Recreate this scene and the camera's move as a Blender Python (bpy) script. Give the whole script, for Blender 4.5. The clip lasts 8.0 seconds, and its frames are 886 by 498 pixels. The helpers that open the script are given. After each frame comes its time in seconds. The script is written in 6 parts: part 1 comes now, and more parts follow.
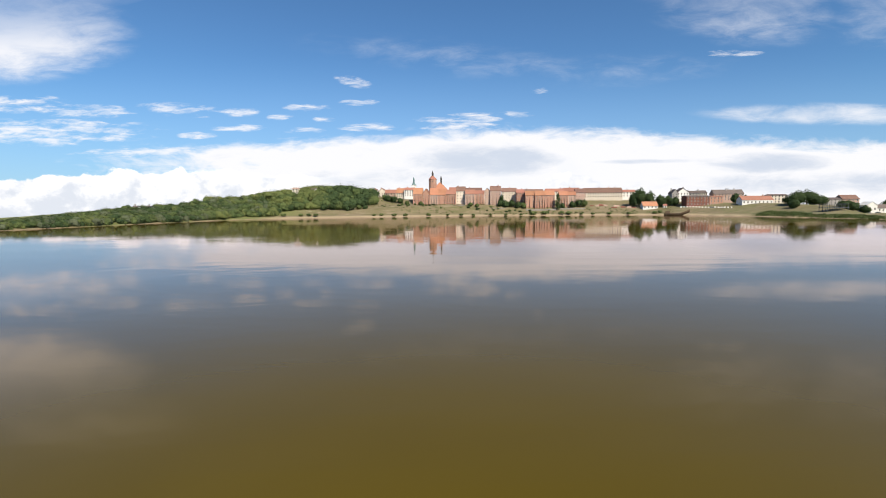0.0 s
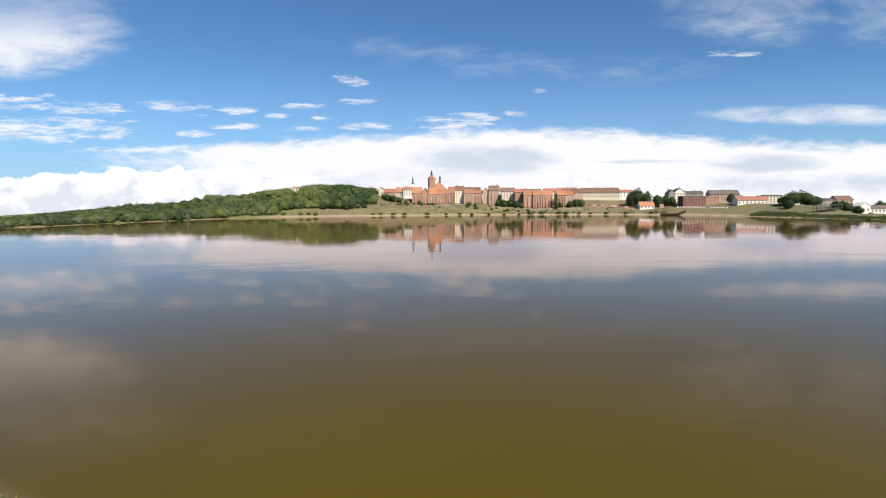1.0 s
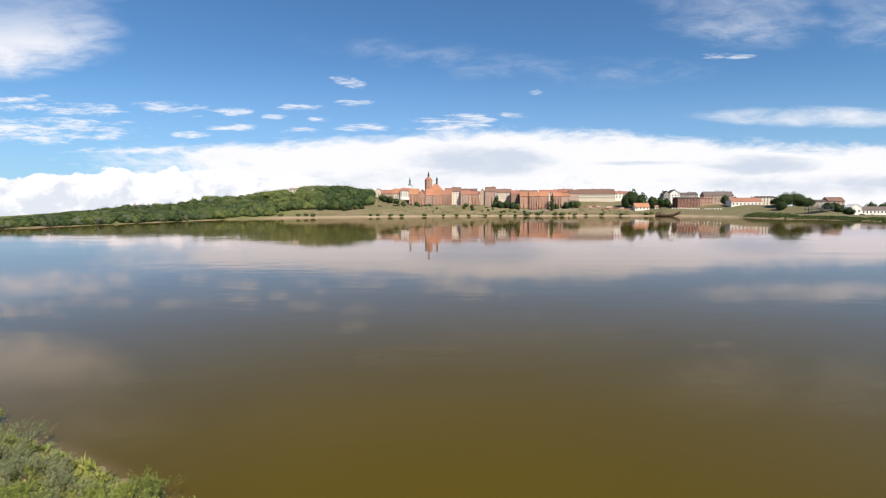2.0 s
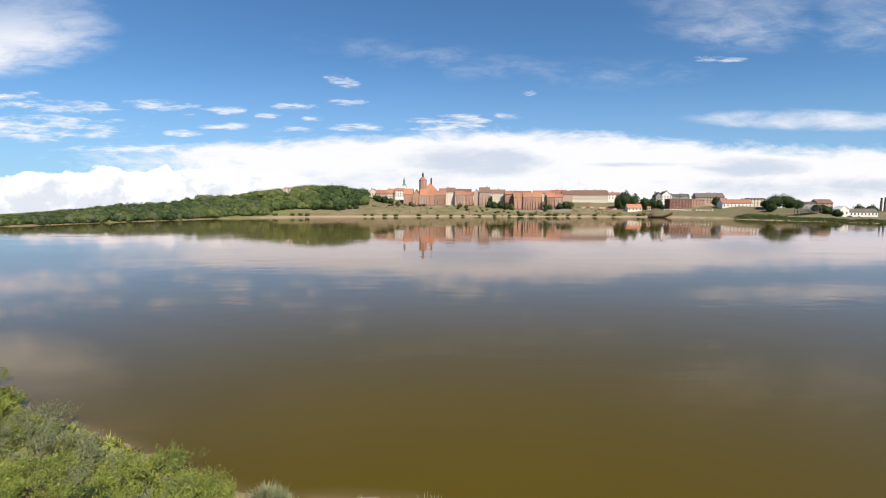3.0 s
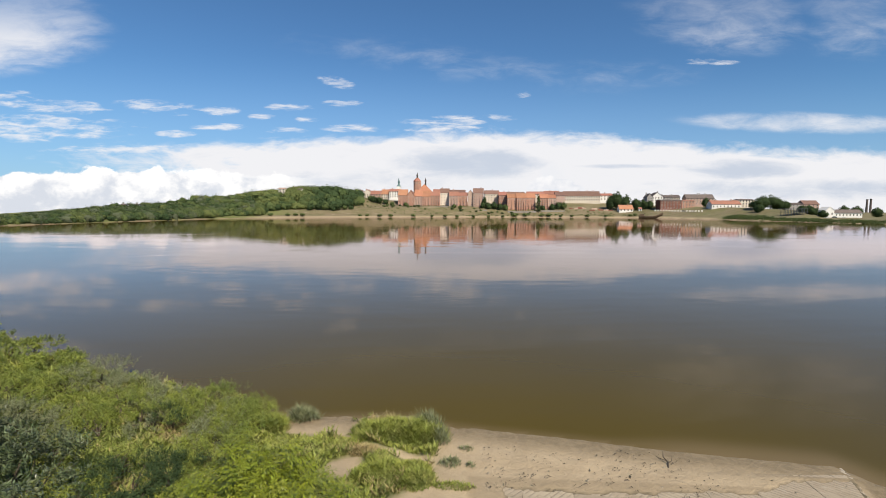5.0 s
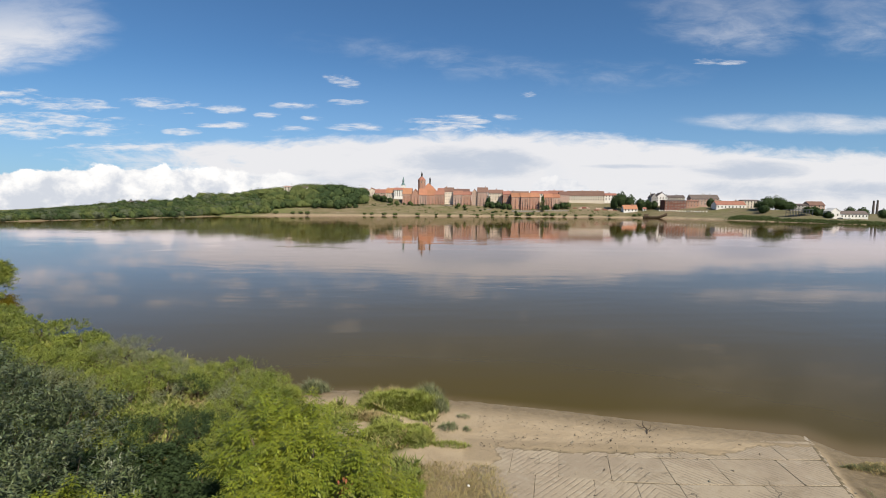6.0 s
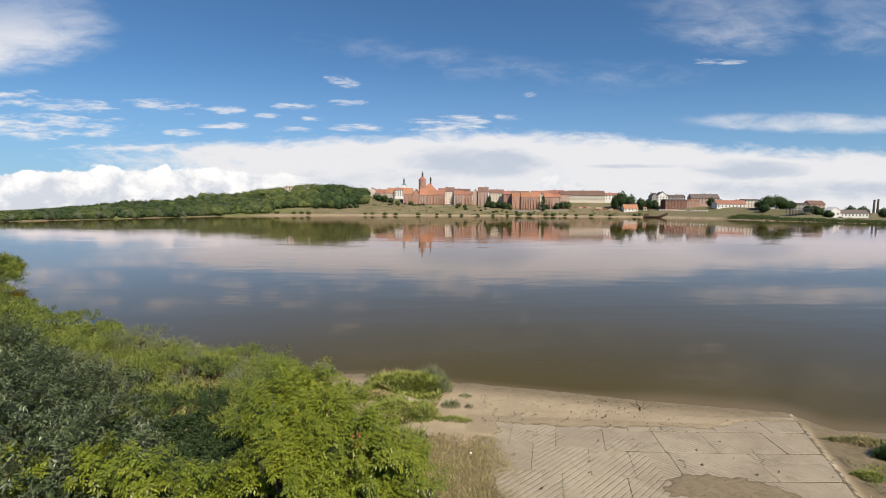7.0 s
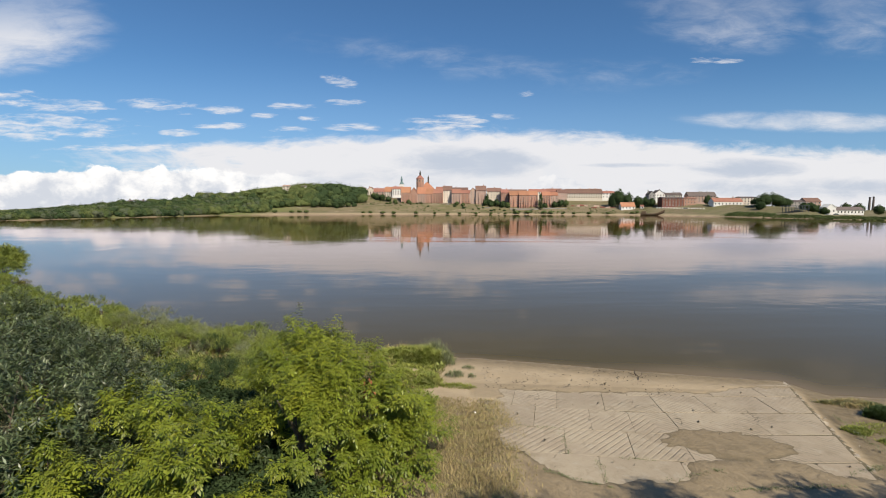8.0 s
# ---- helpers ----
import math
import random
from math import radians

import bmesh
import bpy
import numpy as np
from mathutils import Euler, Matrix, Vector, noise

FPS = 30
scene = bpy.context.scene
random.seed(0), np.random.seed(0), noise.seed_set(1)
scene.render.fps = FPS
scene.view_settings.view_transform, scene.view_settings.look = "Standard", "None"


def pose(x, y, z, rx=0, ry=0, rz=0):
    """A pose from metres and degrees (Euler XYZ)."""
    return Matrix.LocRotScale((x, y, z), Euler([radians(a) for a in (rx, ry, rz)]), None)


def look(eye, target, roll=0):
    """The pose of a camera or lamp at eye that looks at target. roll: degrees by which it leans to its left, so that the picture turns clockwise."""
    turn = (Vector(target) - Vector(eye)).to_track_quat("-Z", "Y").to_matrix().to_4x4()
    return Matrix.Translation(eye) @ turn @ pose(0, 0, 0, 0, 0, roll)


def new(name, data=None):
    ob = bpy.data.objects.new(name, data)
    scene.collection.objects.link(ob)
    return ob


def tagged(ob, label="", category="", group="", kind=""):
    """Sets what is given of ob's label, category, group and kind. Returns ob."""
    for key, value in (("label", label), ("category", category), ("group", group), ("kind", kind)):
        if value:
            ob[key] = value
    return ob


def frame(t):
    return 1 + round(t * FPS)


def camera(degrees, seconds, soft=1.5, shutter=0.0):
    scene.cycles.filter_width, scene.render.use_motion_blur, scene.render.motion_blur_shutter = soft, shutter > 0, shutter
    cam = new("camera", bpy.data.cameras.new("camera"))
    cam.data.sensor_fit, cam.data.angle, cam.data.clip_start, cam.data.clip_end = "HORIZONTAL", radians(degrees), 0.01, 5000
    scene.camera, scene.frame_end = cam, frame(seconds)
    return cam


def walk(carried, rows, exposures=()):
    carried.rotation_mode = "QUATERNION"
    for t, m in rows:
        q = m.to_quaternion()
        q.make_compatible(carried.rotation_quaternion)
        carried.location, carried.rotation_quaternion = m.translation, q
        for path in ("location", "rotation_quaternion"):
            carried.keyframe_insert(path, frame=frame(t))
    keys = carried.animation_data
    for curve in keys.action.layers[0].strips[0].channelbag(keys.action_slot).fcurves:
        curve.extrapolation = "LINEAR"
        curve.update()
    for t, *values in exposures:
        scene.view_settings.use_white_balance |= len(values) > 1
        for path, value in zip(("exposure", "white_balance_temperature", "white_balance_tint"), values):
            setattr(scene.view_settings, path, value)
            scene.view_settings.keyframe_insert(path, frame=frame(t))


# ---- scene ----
cam = camera(88.7, 8.0, soft=0.95)
PATH = [
    (0, (1.6, 25.0, 11.35), (1.431, 26.984, 11.163), -0.4),
    (0.5, (1.5, 22.7, 11.33), (1.344, 24.685, 11.141), -0.3),
    (1, (1.4, 20.6, 11.3), (1.239, 22.584, 11.11), -0.2),
    (1.5, (1.3, 18.8, 11.25), (1.14, 20.785, 11.064), -0.2),
    (2.8, (1.05, 16.15, 11.06), (0.931, 18.138, 10.876), 0.0),
    (3, (0.938, 15.864, 10.982), (0.819, 17.852, 10.799), 0.1),
    (3.5, (1.296, 14.302, 10.976), (1.198, 16.292, 10.797), 0.0),
    (4, (1.239, 13.014, 10.798), (1.143, 15.003, 10.617), -0.0),
    (4.5, (1.307, 11.728, 10.521), (1.222, 13.718, 10.341), -0.1),
    (5.8, (1.58, 8.918, 9.854), (1.467, 10.907, 9.679), 0.7),
    (6, (1.641, 8.611, 9.788), (1.529, 10.6, 9.607), 0.5),
    (6.5, (1.666, 8.009, 9.549), (1.554, 9.998, 9.368), 0.6),
    (7, (1.611, 7.529, 9.262), (1.496, 9.518, 9.082), 0.4),
    (7.5, (1.524, 7.151, 8.743), (1.407, 9.14, 8.563), 0.3),
    (8, (1.404, 6.877, 8.123), (1.299, 8.866, 7.941), 0.2),
]
walk(cam, [(t, look(e, g, r)) for t, e, g, r in PATH], [(0, 0.5), (3.5, 0.5), (4.5, 0.42), (6.0, 0.25), (8.0, 0.25)])

# ---- world, sun, exposure ----
SUN_EL, SUN_AZ = 44.0, 147.0  # degrees; azimuth clockwise from +y


class Nodes:
    """Small helper to write node trees as expressions."""

    def __init__(self, tree):
        self.t = tree

    def put(self, kind, ins=(), **props):
        n = self.t.nodes.new(kind)
        for k, v in props.items():
            setattr(n, k, v)
        pairs = ins.items() if isinstance(ins, dict) else enumerate(ins)
        for k, v in pairs:
            if v is None:
                continue
            if isinstance(v, bpy.types.NodeSocket):
                self.t.links.new(v, n.inputs[k])
            else:
                n.inputs[k].default_value = v
        return n

    def m(self, op, a, b=None, c=None, clamp=False):
        return self.put("ShaderNodeMath", (a, b, c), operation=op, use_clamp=clamp).outputs[0]

    def step(self, v, lo, hi, a=0.0, b=1.0):
        return self.put("ShaderNodeMapRange", (v, lo, hi, a, b), interpolation_type="SMOOTHSTEP").outputs[0]

    def noise(self, vec, scale, detail=4.0, rough=0.55, dist=0.0):
        return self.put("ShaderNodeTexNoise", {"Vector": vec, "Scale": scale, "Detail": detail, "Roughness": rough, "Distortion": dist}).outputs[0]

    def mix(self, fac, a, b, blend="MIX"):
        n = self.t.nodes.new("ShaderNodeMix")
        n.data_type, n.blend_type = "RGBA", blend
        for sock, v in ((n.inputs[0], fac), (n.inputs[6], a), (n.inputs[7], b)):
            if isinstance(v, bpy.types.NodeSocket):
                self.t.links.new(v, sock)
            else:
                sock.default_value = v if isinstance(v, float) else (*v, 1.0)[:4]
        return n.outputs[2]

    def vec(self, x, y, z):
        return self.put("ShaderNodeCombineXYZ", (x, y, z)).outputs[0]


def build_world():
    world = bpy.data.worlds.new("sky")
    scene.world = world
    world.use_nodes = True
    tree = world.node_tree
    tree.nodes.clear()
    n = Nodes(tree)
    sky = n.put("ShaderNodeTexSky", sky_type="NISHITA", sun_disc=False, sun_elevation=radians(SUN_EL), sun_rotation=radians(SUN_AZ),
                air_density=1.0, dust_density=0.1, ozone_density=4.0)
    base = n.put("ShaderNodeVectorMath", (sky.outputs[0], (0.070, 0.100, 0.119)), operation="MULTIPLY")
    co = n.put("ShaderNodeTexCoord").outputs["Generated"]
    rot = n.put("ShaderNodeVectorRotate", {"Vector": co, "Angle": radians(-4.0)}, rotation_type="Z_AXIS").outputs[0]
    sep = n.put("ShaderNodeSeparateXYZ", (rot,))
    x, y, z = sep.outputs
    ahead = n.m("MAXIMUM", y, 0.12)
    u, v = n.m("DIVIDE", x, ahead), n.m("DIVIDE", z, ahead)
    flat = n.vec(n.m("MULTIPLY", u, 1.0), n.m("MULTIPLY", v, 3.2), 0.0)
    thin = n.vec(u, n.m("MULTIPLY", v, 5.0), 0.3)
    puffy = n.vec(u, n.m("MULTIPLY", v, 1.3), 0.0)
    n_str = n.noise(flat, 9.0, 8.0, 0.62, 0.35)
    n_fine = n.noise(thin, 19.0, 6.0, 0.6, 0.3)
    n_big = n.noise(puffy, 3.2, 5.0, 0.55, 0.3)
    n_puf = n.noise(puffy, 14.0, 8.0, 0.58, 0.1)
    front = n.step(y, 0.1, 0.3)

    def blob(cx, cy, rx, ry, slope=0.0):
        """1 in the middle of an ellipse of sky, 0 at its rim."""
        du = n.m("SUBTRACT", u, cx)
        dv = n.m("SUBTRACT", n.m("SUBTRACT", v, cy), n.m("MULTIPLY", du, slope))
        q = n.m("ADD", n.m("POWER", n.m("ABSOLUTE", n.m("DIVIDE", du, rx)), 2.0), n.m("POWER", n.m("ABSOLUTE", n.m("DIVIDE", dv, ry)), 2.0))
        return n.m("SUBTRACT", 1.0, q, clamp=True)

    def most(items):
        out = items[0]
        for it in items[1:]:
            out = n.m("MAXIMUM", out, it)
        return out

    # wide bank of high stratus over the far shore
    rim = n.m("SUBTRACT", 0.166, n.m("MULTIPLY", n.m("ABSOLUTE", n.m("SUBTRACT", u, 0.12)), 0.05))
    rim = n.m("ADD", rim, n.m("MULTIPLY", n.m("SUBTRACT", n_str, 0.5), 0.075))
    bank = n.step(n.m("SUBTRACT", rim, v), -0.012, 0.02)
    bank = n.m("MULTIPLY", bank, n.step(n.m("ADD", u, n.m("MULTIPLY", n.m("SUBTRACT", n_str, 0.5), 0.9)), -0.85, -0.42))
    bank = n.m("MULTIPLY", bank, n.step(n_big, 0.12, 0.5, 0.72, 1.0))
    # low heaped clouds to the left, and a small heap over the town
    top = n.m("ADD", 0.056, n.m("MULTIPLY", n_puf, 0.060))
    top = n.m("SUBTRACT", top, n.m("MULTIPLY", n.m("ABSOLUTE", n.m("ADD", u, 0.62)), 0.045))
    heap = n.m("MULTIPLY", n.step(n.m("SUBTRACT", top, v), -0.002, 0.006), n.step(u, -0.2, -0.42))
    spot = blob(0.27, 0.045, 0.085, 0.036)
    tower = n.m("MULTIPLY", n.step(n.m("ADD", spot, n.m("MULTIPLY", n.m("SUBTRACT", n_puf, 0.5), 2.6)), 0.40, 0.6), n.step(spot, 0.0, 0.2))
    # scattered flat clouds
    streaks = most([
        blob(-0.93, 0.228, 0.13, 0.022), blob(-0.80, 0.213, 0.13, 0.020, -0.05), blob(-0.585, 0.213, 0.105, 0.018, -0.06),
        blob(-0.455, 0.207, 0.05, 0.012), blob(-0.31, 0.215, 0.06, 0.010), blob(-0.365, 0.195, 0.035, 0.009),
        blob(-0.27, 0.190, 0.03, 0.007), blob(-0.315, 0.167, 0.055, 0.008), blob(-0.175, 0.172, 0.075, 0.011),
        blob(-0.46, 0.173, 0.07, 0.009), blob(-0.55, 0.158, 0.05, 0.009), blob(-0.90, 0.168, 0.30, 0.034),
        blob(-0.70, 0.122, 0.16, 0.012), blob(-0.55, 0.127, 0.18, 0.010), blob(-0.205, 0.268, 0.045, 0.014, -0.2),
        blob(-0.195, 0.225, 0.05, 0.008), blob(0.045, 0.190, 0.15, 0.013, 0.05), blob(0.19, 0.246, 0.028, 0.008),
        blob(0.60, 0.318, 0.07, 0.008), blob(0.02, 0.172, 0.10, 0.012)])
    streaks = n.m("MULTIPLY", n.step(n.m("ADD", n.m("MULTIPLY", streaks, 1.1), n.m("MULTIPLY", n.m("SUBTRACT", n_fine, 0.5), 4.6)), 0.15, 1.9), n.step(streaks, 0.0, 0.35, 0.0, 0.88))
    soft = most([blob(-1.0, 0.385, 0.36, 0.125, -0.02), n.m("MULTIPLY", blob(0.62, 0.42, 0.25, 0.10, -0.08), 0.5),
                 n.m("MULTIPLY", blob(0.83, 0.190, 0.34, 0.028, -0.015), 0.6), n.m("MULTIPLY", blob(0.05, 0.31, 0.5, 0.05, -0.12), 0.2),
                 n.m("MULTIPLY", blob(0.42, 0.29, 0.25, 0.04), 0.2), n.m("MULTIPLY", blob(0.92, 0.43, 0.18, 0.12), 0.42)])
    soft = n.m("MULTIPLY", n.step(n.m("ADD", n.m("MULTIPLY", soft, 1.2), n.m("MULTIPLY", n.m("SUBTRACT", n_str, 0.5), 1.5)), 0.0, 1.25), n.step(soft, 0.0, 0.35))
    soft = n.m("MULTIPLY", soft, n.step(v, 0.44, 0.31, 0.3, 1.0))
    veil = n.m("MULTIPLY", blob(-0.86, 0.50, 0.30, 0.085), n.step(n_str, 0.3, 0.7, 0.1, 0.4))
    # the rest of the sky, overhead and behind
    around = n.noise(n.vec(x, y, n.m("MULTIPLY", z, 2.5)), 2.6, 7.0, 0.6, 0.2)
    around = n.m("MULTIPLY", n.step(around, 0.57, 0.8), n.step(n.m("ADD", z, n.m("MULTIPLY", front, -0.5)), -0.2, 0.12))
    high = n.m("MULTIPLY", n.m("MULTIPLY", n.step(v, 0.5, 0.9), around), 0.55)
    shown = n.m("MULTIPLY", most([bank, heap, tower, streaks, soft, veil, high]), front)
    rest = n.m("MULTIPLY", around, n.m("SUBTRACT", 1.0, front))
    cover = n.m("MINIMUM", n.m("ADD", shown, rest), 0.97)
    # sunlit tops, bluish-grey undersides low in the bank
    patches = most([blob(0.08, 0.098, 0.20, 0.045), n.m("MULTIPLY", blob(0.68, 0.088, 0.16, 0.028), 0.9), n.m("MULTIPLY", blob(0.42, 0.094, 0.12, 0.007), 0.8), n.m("MULTIPLY", blob(0.85, 0.045, 0.5, 0.03), 0.7), n.m("MULTIPLY", blob(-0.15, 0.06, 0.3, 0.03), 0.5)])
    grey = n.step(n.m("ADD", n.m("MULTIPLY", patches, 1.3), n.m("MULTIPLY", n.m("SUBTRACT", n_str, 0.5), 2.2)), 0.15, 1.3)
    grey = n.m("MULTIPLY", n.m("MULTIPLY", grey, bank), n.m("SUBTRACT", 1.0, n.m("MAXIMUM", heap, tower)))
    heapshade = n.m("MULTIPLY", n.m("MAXIMUM", heap, tower), n.step(n.m("ADD", n_puf, n.m("MULTIPLY", v, 2.4)), 0.80, 0.46))
    shade = n.m("ADD", n.m("MULTIPLY", grey, 0.7), n.m("MULTIPLY", heapshade, 0.45), clamp=True)
    cloud = n.mix(shade, (1.02, 1.01, 1.03), (0.54, 0.63, 0.78))
    cloud = n.mix(n.m("MULTIPLY", n.m("MAXIMUM", heap, n.m("MULTIPLY", tower, 0.3)), n.m("SUBTRACT", 1.0, heapshade)), cloud, (1.36, 1.32, 1.27))
    low = n.mix(n.m("MULTIPLY", n.step(v, 0.34, 0.0), 0.6), base.outputs[0], (0.36, 0.56, 0.86))
    sky_all = n.mix(cover, low, cloud)
    # below the skyline: pale distance
    sky_all = n.mix(n.step(z, -0.004, -0.03), sky_all, (0.55, 0.62, 0.70))
    bg = n.put("ShaderNodeBackground", (sky_all, 0.7))
    out = n.put("ShaderNodeOutputWorld")
    tree.links.new(bg.outputs[0], out.inputs[0])


build_world()
sun_data = bpy.data.lights.new("sun", "SUN")
sun_data.energy, sun_data.angle, sun_data.color = 5.0, radians(0.6), (1.0, 0.90, 0.74)
sun = new("sun", sun_data)
a, e = radians(SUN_AZ), radians(SUN_EL)
sun.matrix_world = look((0, 0, 60), (-math.sin(a) * math.cos(e), -math.cos(a) * math.cos(e), 60 - math.sin(e)))


# ---- materials ----
def material(name, colors, scale=1.0, rough=0.85, bump=0.0, bump_scale=None, metal=0.0, fine=None, spread=0.0, island=False, translucent=0.0, spec=0.3):
    """A surface: two or three base colours mixed at a large and a fine scale, with relief. spread: brightness change from piece to piece."""
    mat = bpy.data.materials.new(name)
    mat.use_nodes = True
    tree = mat.node_tree
    tree.nodes.clear()
    n = Nodes(tree)
    co = n.put("ShaderNodeTexCoord").outputs["Object"]
    big = n.noise(co, scale, 5.0, 0.6, 0.2)
    small = n.noise(co, fine or scale * 9.0, 4.0, 0.6)
    col = n.mix(n.step(big, 0.36, 0.64), colors[0], colors[1])
    col = n.mix(n.m("MULTIPLY", n.step(small, 0.45, 0.75), 0.6), col, colors[2 % len(colors)])
    if spread:
        if island:
            r = n.put("ShaderNodeNewGeometry").outputs["Random Per Island"]
        else:
            r = n.put("ShaderNodeObjectInfo").outputs["Random"]
        gain = n.put("ShaderNodeMapRange", (r, 0.0, 1.0, 1.0 - spread, 1.0 + spread)).outputs[0]
        hue = n.put("ShaderNodeMapRange", (n.m("FRACT", n.m("MULTIPLY", r, 7.31)), 0.0, 1.0, 0.5 - 0.045 * spread, 0.5 + 0.03 * spread)).outputs[0]
        col = n.put("ShaderNodeHueSaturation", {"Hue": hue, "Value": gain, "Color": col}).outputs[0]
    p = n.put("ShaderNodeBsdfPrincipled", {"Base Color": col, "Roughness": rough, "Metallic": metal, "Specular IOR Level": spec})
    if bump:
        h = n.noise(co, bump_scale or scale * 6.0, 5.0, 0.65)
        b = n.put("ShaderNodeBump", {"Height": h, "Strength": bump, "Distance": 0.5 / (bump_scale or scale * 6.0)})
        tree.links.new(b.outputs[0], p.inputs["Normal"])
    out = n.put("ShaderNodeOutputMaterial")
    last = p.outputs[0]
    if translucent:
        tr = n.put("ShaderNodeBsdfTranslucent", {"Color": n.mix(0.35, col, (0.30, 0.42, 0.02))})
        ms = n.put("ShaderNodeMixShader", {"Fac": translucent})
        tree.links.new(last, ms.inputs[1])
        tree.links.new(tr.outputs[0], ms.inputs[2])
        last = ms.outputs[0]
    tree.links.new(last, out.inputs[0])
    return mat


BRICK = material("old_red_brick", [(0.3588, 0.2028, 0.1443), (0.312, 0.1677, 0.117), (0.4212, 0.2808, 0.2184)], 0.12, 0.9, 0.3, 3.0, fine=1.6, spread=0.14)
BRICK_PALE = material("weathered_pink_brick", [(0.4056, 0.2808, 0.2223), (0.3588, 0.2418, 0.1872), (0.468, 0.3666, 0.3042)], 0.12, 0.9, 0.3, 3.0, fine=1.6, spread=0.14)
BRICK_DARK = material("dark_factory_brick", [(0.215, 0.09, 0.062), (0.17, 0.072, 0.05), (0.26, 0.13, 0.10)], 0.15, 0.9, 0.3, 3.0, fine=1.6, spread=0.1)
PLASTER = material("cream_render", [(0.589, 0.5225, 0.4275), (0.532, 0.4655, 0.38), (0.627, 0.57, 0.494)], 0.15, 0.9, 0.1, 4.0, spread=0.1)
WHITE = material("white_render", [(0.72, 0.7, 0.66), (0.66, 0.64, 0.6), (0.76, 0.74, 0.71)], 0.15, 0.9, 0.1, 4.0, spread=0.06)
GREYWALL = material("grey_render", [(0.312, 0.2886, 0.2652), (0.2652, 0.2496, 0.234), (0.3588, 0.3354, 0.312)], 0.15, 0.9, 0.1, 4.0, spread=0.1)
TILE_ORANGE = material("orange_roof_tile", [(0.3666, 0.1755, 0.0975), (0.3198, 0.1443, 0.0819), (0.4056, 0.2262, 0.1443)], 0.2, 0.85, 0.4, 3.5, fine=2.0, spread=0.12)
TILE_RED = material("red_roof_tile", [(0.2964, 0.1365, 0.0936), (0.2574, 0.117, 0.0819), (0.3354, 0.1872, 0.1404)], 0.2, 0.85, 0.4, 3.5, fine=2.0, spread=0.14)
TILE_BROWN = material("brown_roof_tile", [(0.1872, 0.1092, 0.0819), (0.156, 0.0897, 0.0702), (0.2262, 0.1404, 0.1131)], 0.2, 0.85, 0.4, 3.5, fine=2.0, spread=0.14)
SLATE = material("grey_roof_felt", [(0.1305, 0.1035, 0.0918), (0.099, 0.0792, 0.072), (0.171, 0.1395, 0.1215)], 0.2, 0.8, 0.3, 3.5, spread=0.12)
COPPER = material("verdigris_copper", [(0.1248, 0.195, 0.1872), (0.0936, 0.156, 0.156), (0.156, 0.234, 0.2184)], 0.4, 0.6, 0.1)
DARKCAP = material("dark_sheet_metal", [(0.063, 0.054, 0.0495), (0.045, 0.0405, 0.036), (0.081, 0.072, 0.063)], 0.4, 0.6, 0.1)
PANE = material("window_glass_dark", [(0.036, 0.0405, 0.045), (0.045, 0.0495, 0.054), (0.027, 0.027, 0.0315)], 0.5, 0.12, spec=0.5)
FRAME = material("window_frame_paint", [(0.5, 0.46, 0.4), (0.44, 0.4, 0.35), (0.55, 0.5, 0.45)], 0.5, 0.7)
STONE = material("grey_masonry", [(0.2652, 0.234, 0.2028), (0.2184, 0.195, 0.1638), (0.312, 0.2808, 0.2418)], 0.4, 0.9, 0.5, 3.0)
CONCRETE = material("weathered_concrete", [(0.3666, 0.3159, 0.2418), (0.312, 0.2652, 0.2028), (0.4134, 0.3666, 0.2925)], 0.5, 0.92, 0.35, 14.0, fine=9.0, spread=0.07)
BARK = material("bark", [(0.1014, 0.078, 0.0546), (0.0702, 0.0546, 0.039), (0.1326, 0.1092, 0.078)], 3.0, 0.95, 0.6, 14.0)
TIMBER = material("tarred_timber", [(0.1482, 0.1014, 0.0624), (0.1092, 0.0741, 0.0468), (0.195, 0.1365, 0.0897)], 0.8, 0.85, 0.3, 5.0)
STEEL = material("painted_steel", [(0.09, 0.099, 0.108), (0.072, 0.081, 0.09), (0.126, 0.126, 0.135)], 0.8, 0.55, 0.1)
LEAF_MAPLE = material("maple_leaf", [(0.1687, 0.1985, 0.0171), (0.1131, 0.1473, 0.0150), (0.2412, 0.2561, 0.0277)], 0.5, 0.45, fine=1.6, spread=0.22, island=True, translucent=0.08)
LEAF_WILLOW = material("willow_leaf", [(0.090, 0.118, 0.050), (0.052, 0.074, 0.029), (0.270, 0.298, 0.190)], 0.6, 0.36, fine=2.2, spread=0.38, island=True, translucent=0.04)
LEAF_SCRUB = material("scrub_leaf", [(0.2234, 0.2599, 0.0420), (0.1231, 0.1623, 0.0310), (0.2827, 0.2900, 0.0775)], 0.45, 0.55, fine=2.6, spread=0.3, island=True, translucent=0.15)
LEAF_DRY = material("dead_leaf", [(0.234, 0.078, 0.0312), (0.1716, 0.0624, 0.0234), (0.2808, 0.117, 0.0546)], 2.0, 0.8, spread=0.2, island=True)
GRASS = material("bank_grass", [(0.2520, 0.2822, 0.0524), (0.1512, 0.1895, 0.0403), (0.3528, 0.3306, 0.1210)], 0.5, 0.6, fine=1.7, spread=0.3, island=True, translucent=0.16)
GRASS_DRY = material("dry_grass", [(0.3622, 0.2898, 0.1426), (0.2818, 0.2208, 0.1012), (0.3450, 0.3450, 0.1437)], 0.7, 0.8, fine=3.0, spread=0.28, island=True, translucent=0.15)
REED = material("grey_green_plant", [(0.2076, 0.2211, 0.1173), (0.1625, 0.1805, 0.0902), (0.2707, 0.2798, 0.1715)], 0.6, 0.7, fine=3.0, spread=0.28, island=True, translucent=0.2)
